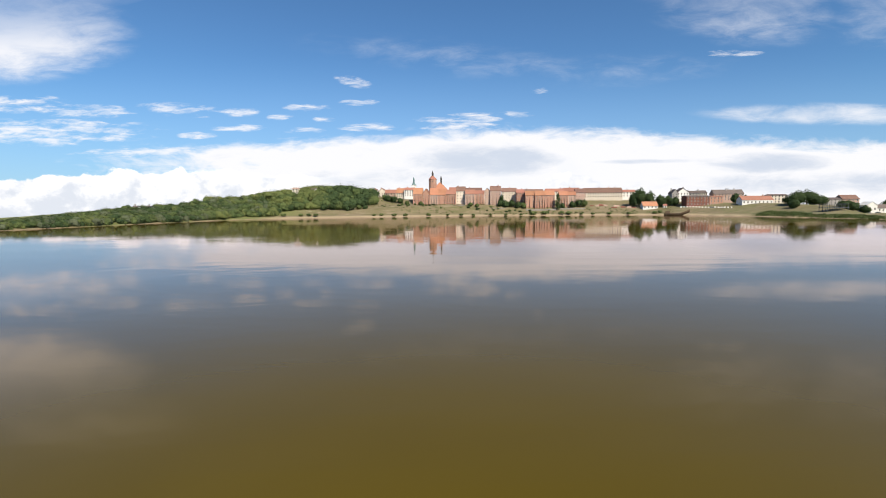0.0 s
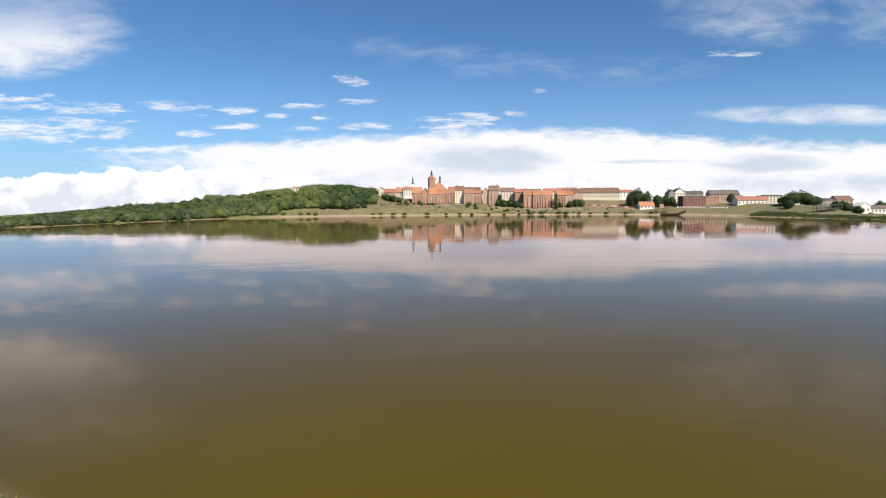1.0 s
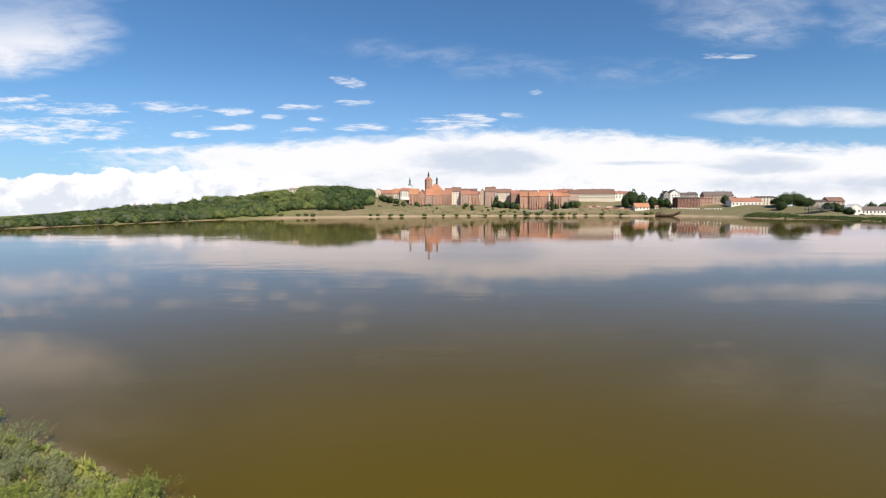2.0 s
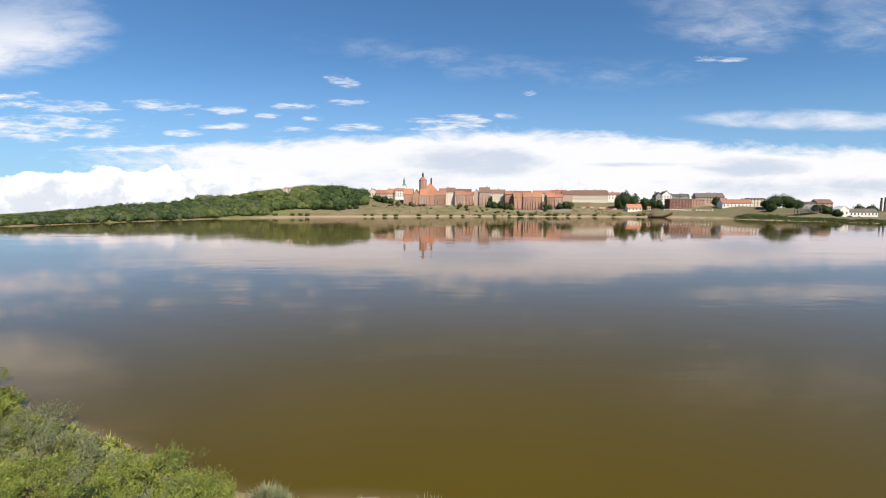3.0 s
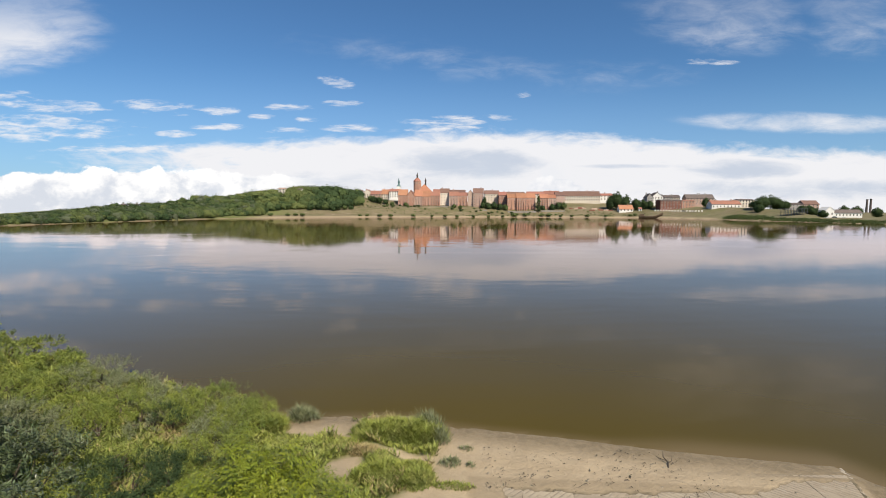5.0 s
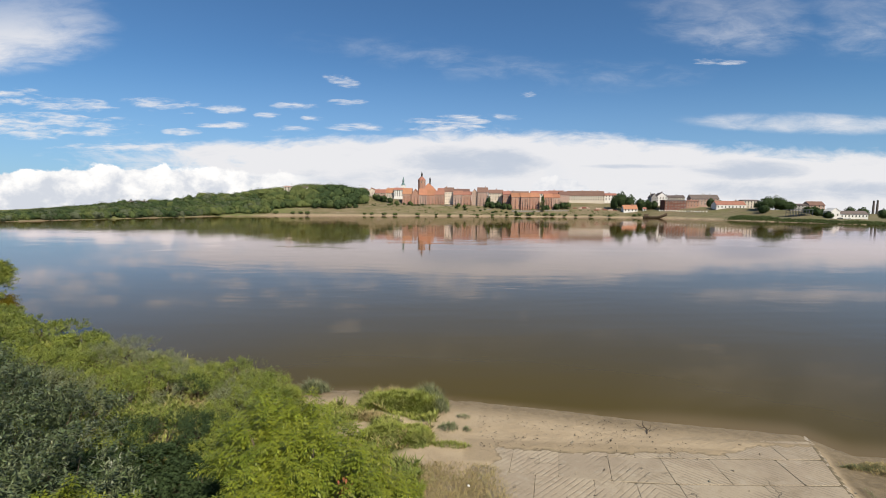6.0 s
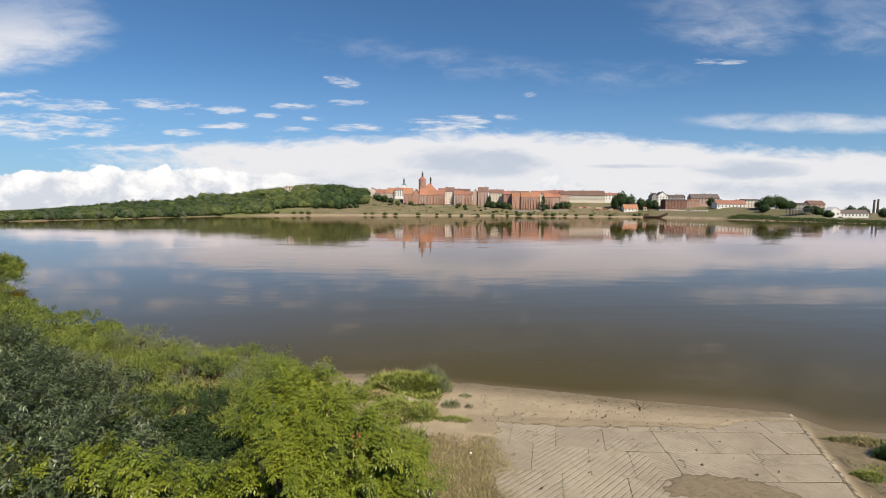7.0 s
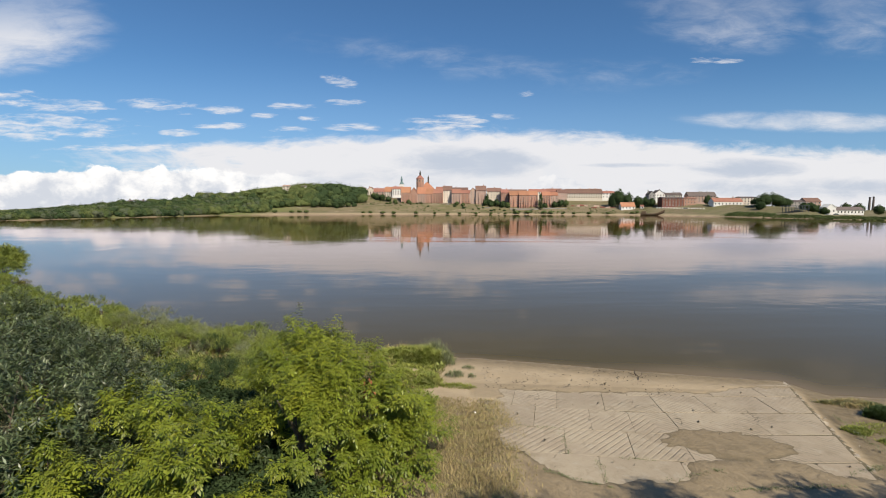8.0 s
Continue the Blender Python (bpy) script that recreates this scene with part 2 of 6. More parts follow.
WOOD_FAR = material("woodland_leaf", [(0.0866, 0.1123, 0.0390), (0.0624, 0.0897, 0.0328), (0.1178, 0.1357, 0.0546)], 0.028, 0.8, fine=0.12, spread=0.07, island=True, translucent=0.1, spec=0.1)
WOOD_LIGHT = material("light_woodland_leaf", [(0.1200, 0.1400, 0.0464), (0.0976, 0.1200, 0.0408), (0.1480, 0.1600, 0.0640)], 0.028, 0.8, fine=0.12, spread=0.07, island=True, translucent=0.1, spec=0.1)
# leaf colour lightened and greyed to stand for distance haze
WOOD_HAZE = material("hazed_woodland_leaf", [(0.0986, 0.1159, 0.0670), (0.0763, 0.0943, 0.0533), (0.1260, 0.1375, 0.0857)], 0.028, 0.8, fine=0.12, spread=0.07, island=True, translucent=0.1, spec=0.1)
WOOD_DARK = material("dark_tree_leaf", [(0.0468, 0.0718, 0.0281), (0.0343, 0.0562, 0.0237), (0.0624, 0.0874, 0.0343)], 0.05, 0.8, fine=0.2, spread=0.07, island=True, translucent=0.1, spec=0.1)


def ground_material():
    """Bare sand, short grass and mud, mixed by the ground's own cover."""
    mat = bpy.data.materials.new("river_bank_ground")
    mat.use_nodes = True
    tree = mat.node_tree
    tree.nodes.clear()
    n = Nodes(tree)
    co = n.put("ShaderNodeTexCoord").outputs["Object"]
    cover = n.put("ShaderNodeAttribute", attribute_name="cover").outputs["Color"]
    sep = n.put("ShaderNodeSeparateColor", (cover,))
    big, mid, fine = n.noise(co, 0.03, 6.0, 0.6, 0.3), n.noise(co, 0.7, 6.0, 0.62, 0.3), n.noise(co, 9.0, 5.0, 0.65)
    sand = n.mix(n.step(mid, 0.35, 0.65), (0.425, 0.335, 0.218), (0.365, 0.286, 0.184))
    sand = n.mix(n.m("MULTIPLY", n.step(fine, 0.5, 0.8), 0.6), sand, (0.285, 0.222, 0.142))
    lumps = n.noise(co, 2.6, 5.0, 0.6, 0.8)
    wet = n.mix(n.step(lumps, 0.3, 0.7), (0.234, 0.181, 0.1076), (0.156, 0.1193, 0.0686))
    flow = n.put("ShaderNodeSeparateXYZ", (co,))
    strip = n.noise(n.vec(n.m("MULTIPLY", flow.outputs[0], 0.35), flow.outputs[1], n.m("MULTIPLY", flow.outputs[2], 3.0)), 0.16, 6.0, 0.66, 0.6)
    grass = n.mix(n.step(big, 0.38, 0.60), (0.1443, 0.1209, 0.064), (0.1833, 0.1459, 0.0897))
    grass = n.mix(n.m("MULTIPLY", n.step(strip, 0.50, 0.64), 0.75), grass, (0.1053, 0.1053, 0.0429))
    grass = n.mix(n.m("MULTIPLY", n.step(strip, 0.44, 0.34), 0.6), grass, (0.2808, 0.234, 0.1599))
    grass = n.mix(n.m("MULTIPLY", n.step(mid, 0.45, 0.75), 0.4), grass, (0.1326, 0.1287, 0.0546))
    lush = n.mix(n.step(mid, 0.35, 0.65), (0.1248, 0.1443, 0.0468), (0.156, 0.1599, 0.0585))
    col = n.mix(sep.outputs[0], sand, grass)
    col = n.mix(sep.outputs[1], col, lush)
    col = n.mix(sep.outputs[2], col, wet)
    # soil in the slab joints, plus shade painted in under the shrubs
    soil_shade = n.put("ShaderNodeAttribute", attribute_name="soil_shade").outputs["Fac"]
    col = n.mix(soil_shade, col, n.mix(n.step(fine, 0.4, 0.7), (0.117, 0.0952, 0.0585), (0.1716, 0.1404, 0.0897)))
    h = n.m("ADD", n.m("ADD", n.m("MULTIPLY", mid, 0.5), n.m("MULTIPLY", lumps, 0.35)), n.m("MULTIPLY", fine, 0.28))
    b = n.put("ShaderNodeBump", {"Height": h, "Strength": 0.85, "Distance": 0.14})
    rough = n.m("SUBTRACT", 0.95, n.m("MULTIPLY", sep.outputs[2], 0.25))
    p = n.put("ShaderNodeBsdfPrincipled", {"Base Color": col, "Roughness": rough, "Normal": b.outputs[0], "Specular IOR Level": 0.25})
    out = n.put("ShaderNodeOutputMaterial")
    tree.links.new(p.outputs[0], out.inputs[0])
    return mat


def water_material():
    """Silty river water with small ripples; sand shows through in the shallows."""
    mat = bpy.data.materials.new("silty_river_water")
    mat.use_nodes = True
    tree = mat.node_tree
    tree.nodes.clear()
    n = Nodes(tree)
    co = n.put("ShaderNodeTexCoord").outputs["Object"]
    shallow = n.put("ShaderNodeAttribute", attribute_name="shallow").outputs["Fac"]
    silt = n.noise(co, 0.05, 3.0, 0.5, 0.4)
    col = n.mix(n.step(silt, 0.3, 0.7), (0.0745, 0.0525, 0.0032), (0.0815, 0.0575, 0.0042))
    col = n.mix(n.m("POWER", shallow, 1.5), col, (0.156, 0.1131, 0.0507))
    long = n.vec(n.m("MULTIPLY", n.put("ShaderNodeSeparateXYZ", (co,)).outputs[0], 0.45), n.put("ShaderNodeSeparateXYZ", (co,)).outputs[1], 0.0)
    w1 = n.noise(long, 0.35, 3.0, 0.5, 0.5)
    w2 = n.noise(long, 1.3, 4.0, 0.6, 0.3)
    calm = n.step(n.noise(long, 0.02, 4.0, 0.6, 0.8), 0.42, 0.62, 0.35, 1.3)
    w3 = n.noise(long, 0.085, 4.0, 0.62, 0.6)
    h = n.m("MULTIPLY", n.m("ADD", n.m("ADD", n.m("MULTIPLY", w1, 1.0), n.m("MULTIPLY", w2, 0.26)), n.m("MULTIPLY", w3, 2.6)), calm)
    b = n.put("ShaderNodeBump", {"Height": h, "Strength": 1.0, "Distance": 0.011})
    body = n.put("ShaderNodeBsdfDiffuse", {"Color": col, "Normal": b.outputs[0]})
    gloss = n.put("ShaderNodeBsdfGlossy", {"Color": (1.0, 0.92, 0.965, 1.0), "Roughness": 0.045, "Normal": b.outputs[0]})
    fres = n.put("ShaderNodeFresnel", {"IOR": 1.25, "Normal": b.outputs[0]}).outputs[0]
    p = n.put("ShaderNodeMixShader", (fres, body.outputs[0], gloss.outputs[0]))
    out = n.put("ShaderNodeOutputMaterial")
    tree.links.new(p.outputs[0], out.inputs[0])
    return mat


GROUND, WATER = ground_material(), water_material()


# ---- mesh helpers ----
def link_bm(name, bm, mat, parent=None, label=""):
    """Links a bmesh as one mesh object."""
    me = bpy.data.meshes.new(name)
    bm.to_mesh(me)
    bm.free()
    for mm in mat if isinstance(mat, (list, tuple)) else [mat]:
        me.materials.append(mm)
    ob = new(name, me)
    if parent:
        ob.parent = parent
    return tagged(ob, label)


def part(name, bm, mat, parent, label=""):
    return link_bm(name, bm, mat, parent, label)


def thing(name, label, category, group="", at=(0, 0, 0), rz=0.0):
    ob = new(name)
    ob.empty_display_size = 0.3
    ob.matrix_world = pose(*at, 0, 0, rz)
    return tagged(ob, label, category, group)


def box(bm, x0, x1, y0, y1, z0, z1, mi=0):
    vs = [bm.verts.new((x, y, z)) for z in (z0, z1) for y in (y0, y1) for x in (x0, x1)]
    for f in ((0, 2, 3, 1), (4, 5, 7, 6), (0, 1, 5, 4), (2, 6, 7, 3), (0, 4, 6, 2), (1, 3, 7, 5)):
        bm.faces.new([vs[i] for i in f]).material_index = mi
    return vs


def tube(bm, pts, radii, seg=7):
    """A tapered branch along points."""
    rings = []
    for i, p in enumerate(pts):
        p = Vector(p)
        d = Vector(pts[min(i + 1, len(pts) - 1)]) - Vector(pts[max(i - 1, 0)])
        q = d.to_track_quat("Z", "Y")
        rings.append([bm.verts.new(p + q @ Vector((math.cos(k * math.tau / seg) * radii[i], math.sin(k * math.tau / seg) * radii[i], 0))) for k in range(seg)])
    for r0, r1 in zip(rings, rings[1:]):
        for k in range(seg):
            bm.faces.new((r0[k], r0[(k + 1) % seg], r1[(k + 1) % seg], r1[k]))
    bm.faces.new(rings[0][::-1])
    bm.faces.new(rings[-1])


def unit(v):
    return v / np.maximum(np.linalg.norm(v, axis=1, keepdims=True), 1e-9)


def quads_object(name, verts, mat, parent=None, label=""):
    """One mesh of separate four-cornered leaves; verts is n x 4 x 3."""
    k = len(verts)
    me = bpy.data.meshes.new(name)
    me.vertices.add(k * 4)
    me.vertices.foreach_set("co", np.ascontiguousarray(verts, dtype=np.float32).ravel())
    me.loops.add(k * 4)
    me.loops.foreach_set("vertex_index", np.arange(k * 4, dtype=np.int32))
    me.polygons.add(k)
    me.polygons.foreach_set("loop_start", np.arange(0, k * 4, 4, dtype=np.int32))
    me.update(calc_edges=True)
    me.materials.append(mat)
    ob = new(name, me)
    if parent:
        ob.parent = parent
    return tagged(ob, label)


def leaves(pos, way, nrm, length, width, fold=0.12):
    """Pointed leaves: base, side, tip, side."""
    side = unit(np.cross(way, nrm))
    up = unit(np.cross(side, way))
    L, W = length[:, None], width[:, None]
    mid = pos + way * L * 0.45 + up * L * fold
    return np.stack([pos, mid + side * W * 0.5, pos + way * L, mid - side * W * 0.5], axis=1)


def shell(rng, lobes, count, inner=0.72, low=-0.35):
    """Points near the skin of several lobes, off the inside of the others, with the way outwards."""
    lob = np.array(lobes, float)
    w = lob[:, 3] * lob[:, 4] + lob[:, 3] * lob[:, 5]
    k = rng.choice(len(lob), count, p=w / w.sum())
    d = unit(rng.normal(size=(count, 3)))
    d[:, 2] = np.where(d[:, 2] < low, -d[:, 2], d[:, 2])
    lump = 1.0 + 0.16 * np.sin(d[:, 0] * 5.1 + k * 1.7) * np.sin(d[:, 1] * 4.3 + k * 0.9) + 0.10 * np.sin(d[:, 2] * 9.0 + d[:, 0] * 7.0 + k)
    f = (inner + (1.06 - inner) * np.sqrt(rng.random(count))) * lump
    p = lob[k, :3] + d * lob[k, 3:] * f[:, None]
    keep = np.ones(count, bool)
    for j in range(len(lob)):
        q = (((p - lob[j, :3]) / lob[j, 3:]) ** 2).sum(1)
        keep &= ~((q < 0.42) & (k != j))
    return p[keep], unit(d / lob[k, 3:])[keep]


def spray_leaves(rng, pos, out, per, twig, length, width, droop=0.25, rise=0.35, spread=0.9):
    """Twigs that leave the crown outwards, each with a row of leaves to both sides."""
    k = len(pos)
    tw = unit(out + rng.normal(size=(k, 3)) * 0.45 + np.array([0, 0, rise]))
    i = np.repeat(np.arange(k), per)
    t = np.tile((np.arange(per) + 0.5) / per, k)
    twl = twig * (0.6 + 0.8 * rng.random(k))[i]
    base = pos[i] + tw[i] * (t * twl)[:, None] - np.array([0, 0, 1.0]) * (droop * twl * t * t)[:, None]
    lat = unit(np.cross(tw[i], rng.normal(size=(len(i), 3))))
    way = unit(tw[i] * 0.55 + lat * spread - np.array([0, 0, droop]) + rng.normal(size=(len(i), 3)) * 0.15)
    nrm = unit(np.array([0, 0, 1.0]) + out[i] * 0.5 + rng.normal(size=(len(i), 3)) * 0.35)
    size = 0.65 + 0.7 * rng.random(len(i))
    return leaves(base, way, nrm, length * size, width * size)


# ---- the plan: both banks ----
NEAR_X = [-4800, -420, -120, -62, -51, -46, -41, -34, -20, -16, -11, -8.4, -6, -4, -1.2, 0.1, 2.4, 6.6, 9.9, 12.7, 16.2, 17.2, 20, 40, 90, 4800]
NEAR_Y = [60, 58, 66, 62, 57, 47, 44.6, 41.4, 36.9, 35.5, 33.2, 32.0, 31.6, 31.9, 31.9, 31.2, 30.8, 30.1, 29.4, 29.0, 28.5, 26.9, 26.7, 26, 22, 20]
FAR = [(-4800, 130), (-900, 110), (-330, 155), (-262, 205), (-252, 240), (-250, 275), (-247, 315), (-241, 362), (-232, 425), (-200, 475), (-140, 515),
       (-78, 542), (-5, 560), (62, 568), (128, 566), (192, 562), (232, 532), (256, 485), (262, 440), (277, 400), (292, 358), (335, 270), (900, 120), (4800, 90)]
FAR_ANG = np.array([math.atan2(x, y - 15) for x, y in FAR])
FAR_R = np.array([math.hypot(x, y - 15) for x, y in FAR])


def fbm(x, y, s, seed=0.0):
    """Cheap smooth unevenness, about -1 to 1."""
    x, y = np.asarray(x, float) * s + seed, np.asarray(y, float) * s - seed * 1.7
    return (np.sin(x * 1.7 + 1.3 * np.sin(y * 1.1)) * np.sin(y * 1.9 + 1.1 * np.sin(x * 0.9)) + 0.5 * np.sin(x * 4.1 + y * 2.3) * np.sin(y * 3.7 - x * 1.9 + 0.7)
            + 0.25 * np.sin(x * 9.3 - y * 5.1) * np.sin(y * 8.7 + x * 3.3)) / 1.5


def line_distance(x, y, pts):
    best = np.full(np.shape(x), 1e9)
    for (ax, ay), (bx, by) in zip(pts, pts[1:]):
        dx, dy = bx - ax, by - ay
        t = np.clip(((x - ax) * dx + (y - ay) * dy) / (dx * dx + dy * dy), 0, 1)
        best = np.minimum(best, np.hypot(x - ax - t * dx, y - ay - t * dy))
    return best


def ease(v, lo, hi):
    t = np.clip((v - lo) / (hi - lo), 0, 1)
    return t * t * (3 - 2 * t)


U_AT = [-1.3, -1.1, -0.92, -0.8, -0.66, -0.54, -0.46, -0.40, -0.33, -0.26, -0.21, -0.14, 0.0, 0.16, 0.21, 0.30, 0.36, 0.42, 0.5, 0.58, 0.70, 0.765, 1.1]
TERRACE = [0.9, 1.4, 3.5, 5.5, 7.5, 8.0, 8.5, 8.5, 9.0, 10.0, 11.5, 13.0, 13.3, 11.8, 11.5, 9.5, 8.0, 8.5, 7.0, 5.0, 3.5, 1.7, 1.7]
PLATEAU = [1.5, 3.0, 8.0, 12.0, 15.5, 17.5, 22, 25.5, 28.5, 28.5, 23.5, 20.5, 20.0, 19.0, 19.0, 18, 17.0, 15, 13.5, 12.5, 9.5, 2.0, 2.0]


def ramp_right(y):
    return 13.25 + 0.41 * (y - 20.96)


def ramp_z(x, y):
    return 0.085 * (29.3 - 0.09 * (x - 10) - y) + 0.02


def survey(x, y):
    """Height of the ground, and whether a place is river, near bank or far bank."""
    x, y = np.asarray(x, float), np.asarray(y, float)
    yn = np.interp(x, NEAR_X, NEAR_Y)
    ang, r = np.arctan2(x, y - 15), np.hypot(x, y - 15)
    far = (r > np.interp(ang, FAR_ANG, FAR_R)) & (y > yn)
    near = y <= yn
    dn = np.maximum(line_distance(x, y, list(zip(NEAR_X, NEAR_Y))), 0)
    df = line_distance(x, y, FAR)
    # near bank
    zr = 0.085 * dn + 0.02 * ease(dn, 0, 0.8)
    zl = 0.25 * ease(dn, 0, 2.5) + 0.5 * ease(dn, 2, 9) + 0.05 * np.clip(dn - 6, 0, 20) + 0.09 * fbm(x, y, 0.8, 3)
    left = ease(x, 2.2, -1.0)
    zn = zr * (1 - left) + zl * left + (0.02 * fbm(x, y, 1.9, 5) + 0.012 * fbm(x, y, 0.6, 2)) * (0.3 + 0.7 * ease(dn, 0.3, 1.6))
    zn = np.minimum(zn, 2.6 + 0.004 * dn)
    # far bank
    u = x / np.maximum(y - 10, 1)
    zt, zp = np.interp(u, U_AT, TERRACE), np.interp(u, U_AT, PLATEAU)
    zf = np.minimum(zt, 2.2) * ease(df, 0, 14) + np.maximum(zt - 2.2, 0) * ease(df, 14, 42) + (zp - zt) * ease(df, 46, 82)
    zf += 0.5 * fbm(x, y, 0.06, 2) * ease(df, 8, 40)
    fall = ease(u, -0.50, -0.72)
    zf -= 0.06 * np.clip(df - 88, 0, None) * fall + 0.004 * np.clip(df - 140, 0, None) * (1 - fall)
    zw = -np.minimum(0.13 * np.minimum(dn, df), 3.0) + 0.3 * (0.02 * fbm(x, y, 1.9, 5) + 0.012 * fbm(x, y, 0.6, 2)) * ease(dn, 3, 0.5)
    return np.where(near, zn, np.where(far, zf, zw)), near, far, dn, df


def gz(x, y):
    return float(survey(np.array([x]), np.array([y]))[0][0])


def grid_object(name, xs, ys, zfun, mat, keep=None):
    gx, gy = np.meshgrid(xs, ys)
    z, extra = zfun(gx, gy)
    me = bpy.data.meshes.new(name)
    nx, ny = len(xs), len(ys)
    me.vertices.add(nx * ny)
    me.vertices.foreach_set("co", np.stack([gx, gy, z], -1).astype(np.float32).ravel())
    i = (np.arange(ny - 1)[:, None] * nx + np.arange(nx - 1)[None, :]).ravel()
    quads = np.stack([i, i + 1, i + nx + 1, i + nx], -1).astype(np.int32)
    if keep is not None:
        quads = quads[keep(gx, gy).ravel()[quads].any(axis=1)]
    me.loops.add(quads.size)
    me.loops.foreach_set("vertex_index", quads.ravel())
    me.polygons.add(len(quads))
    me.polygons.foreach_set("loop_start", np.arange(0, quads.size, 4, dtype=np.int32))
    me.polygons.foreach_set("use_smooth", np.ones(len(quads), bool))
    me.update(calc_edges=True)
    me.materials.append(mat)
    for key, val in extra.items():
        if val.ndim == 3:
            at = me.color_attributes.new(key, "FLOAT_COLOR", "POINT")
            at.data.foreach_set("color", np.concatenate([val, np.ones((ny, nx, 1))], -1).astype(np.float32).ravel())
        else:
            at = me.attributes.new(key, "FLOAT", "POINT")
            at.data.foreach_set("value", val.astype(np.float32).ravel())
    return new(name, me)


def steps(*spans):
    out = []
    for lo, hi, d in spans:
        out.append(np.arange(lo, hi, d))
    return np.concatenate(out + [[spans[-1][1]]])


def dirt_on_ramp(x, y):
    """How far mud lies over the slabs: a patch in the middle, the lower apron and the landward end."""
    e = 0.5 * fbm(x, y, 1.3, 8) + 0.32 * fbm(x, y, 4.0, 2)
    patch = 1.0 - ((x - 9.5) / 1.75) ** 2 - ((y - 21.0) / 1.0) ** 2 + e
    apron = (y - (25.95 + 0.05 * np.abs(x - 8) + 0.9 * ease(x, 11, 14.5) - 0.35 * ease(x, 9, 4))) * 1.6 + e * 0.6
    edge = np.interp(x, [2, 3.2, 4.4, 5.9, 6.8, 7.4, 7.8, 8.6, 11.0, 11.6, 12.6], [20.3, 19.3, 18.2, 18.4, 18.3, 18.7, 19.7, 19.75, 19.95, 19.2, 19.0])
    landward = (edge - y) * 2.2 + e * 0.7
    side = (np.interp(y, [18.5, 19.7, 20.2, 22, 24.1, 24.9, 25.7, 26.5], [3.5, 3.2, 2.55, 2.3, 2.05, 3.0, 2.8, 3.2]) - x) * 2.0 + e * 0.5
    return np.maximum(np.maximum(patch, apron), np.maximum(landward, side))


def sand_spots(x, y, e):
    """Bare sand among the growth of the left bank: the strip at the water, a hollow, the path and the open beach."""
    out = np.clip(1.5 - ((x + 5.6) / 2.7) ** 2 - ((y - 30.4) / 0.85) ** 2 + e, 0, 1)
    out = out + np.clip(1.4 - ((x + 3.0) / 0.7) ** 2 - ((y - 26.6) / 0.95) ** 2 + e, 0, 1)
    out = out + np.clip(1.3 - (line_distance(x, y, [(-4.2, 29.7), (-2.9, 28.6), (-1.2, 27.9), (0.6, 27.3)]) / 0.28) ** 2 + e, 0, 1)
    return out + np.clip(1.5 - ((x - 0.2) / 1.3) ** 2 - ((y - 24.7) / 0.9) ** 2 + e, 0, 1)


def ground_heights(x, y):
    z, near, far, dn, df = survey(x, y)
    on = near & (x > 1.6) & (x < ramp_right(y) + 0.15) & (y > 17.0) & (y < 27.5)
    mud = np.clip(dirt_on_ramp(x, y), -1, 1)
    z = np.where(on, ramp_z(x, y) - 0.014 + 0.046 * ease(mud, -0.35, 0.35), z)
    # cover: dry grass, lush, wet
    e = fbm(x, y, 0.55, 1) * 0.5 + 0.3 * fbm(x, y, 2.1, 6)
    dry = np.where(far, ease(df, 3, 13), 0.0)
    sand_spot = sand_spots(x, y, e)
    veg = ease(x, 0.8, -1.2) * ease(dn, 1.0, 2.2) * (1 - np.clip(sand_spot, 0, 1))
    drynear = near * (ease(y, 24.0, 22.6) * ease(x, 3.1, 2.0) * 0.75 + ease(x, ramp_right(y) + 0.2, ramp_right(y) + 1.2) * ease(dn, 0.6, 1.6) * (0.7 + 0.4 * e) + ease(y, 17, 13) * 0.5)
    lush = np.where(near, np.clip(veg + ease(x, 19, 24) * 0.6 * ease(dn, 1, 3), 0, 1), 0.0)
    u = x / np.maximum(y - 10, 1)
    lush = np.where(far, np.clip(ease(u, 0.44, 0.50) * ease(df, 2, 6) * (0.18 + 0.35 * fbm(x, y, 0.07, 3)) + ease(u, -0.34, -0.46) * ease(df, 14, 22) + ease(u, -0.42, -0.52) * ease(df, -1, 1.5) + 0.25 * ease(e, 0.1, 0.6), 0, 1), lush)
    wet = np.where(near, ease(dn, 2.4, 0.3) * 0.9, np.where(far, ease(df, 3, 0) * 0.7, 1.0))
    wet = np.maximum(wet, np.where(on & (np.abs(x - 9.5) < 2.3) & (np.abs(y - 21.0) < 1.5), 0.8, 0))
    wet = np.maximum(wet, np.where(on & (y > 24.6) & (y < 26.6), 0.35, 0))
    wet = np.maximum(wet, near * ease(x, 2.5, 3.5) * ease(y, 20.6, 19.4) * (0.65 + 0.3 * e))
    wet = np.maximum(wet, near * ease(x, ramp_right(y) + 0.1, ramp_right(y) + 0.6) * (0.95 + 0.4 * e))
    soil_shade = on * ease(mud, 0.05, -0.15)
    # darkened ellipse: shade below the shrubs put into the ground colour
    soil_shade = np.maximum(soil_shade, 0.75 * near * ease(((x + 8.0) / 7.0) ** 2 + ((y - 17.0) / 6.0) ** 2 + 0.5 * e, 1.1, 0.8))
    return z, {"cover": np.stack([np.clip(np.maximum(dry, drynear), 0, 1), lush, wet], -1), "soil_shade": soil_shade.astype(float)}


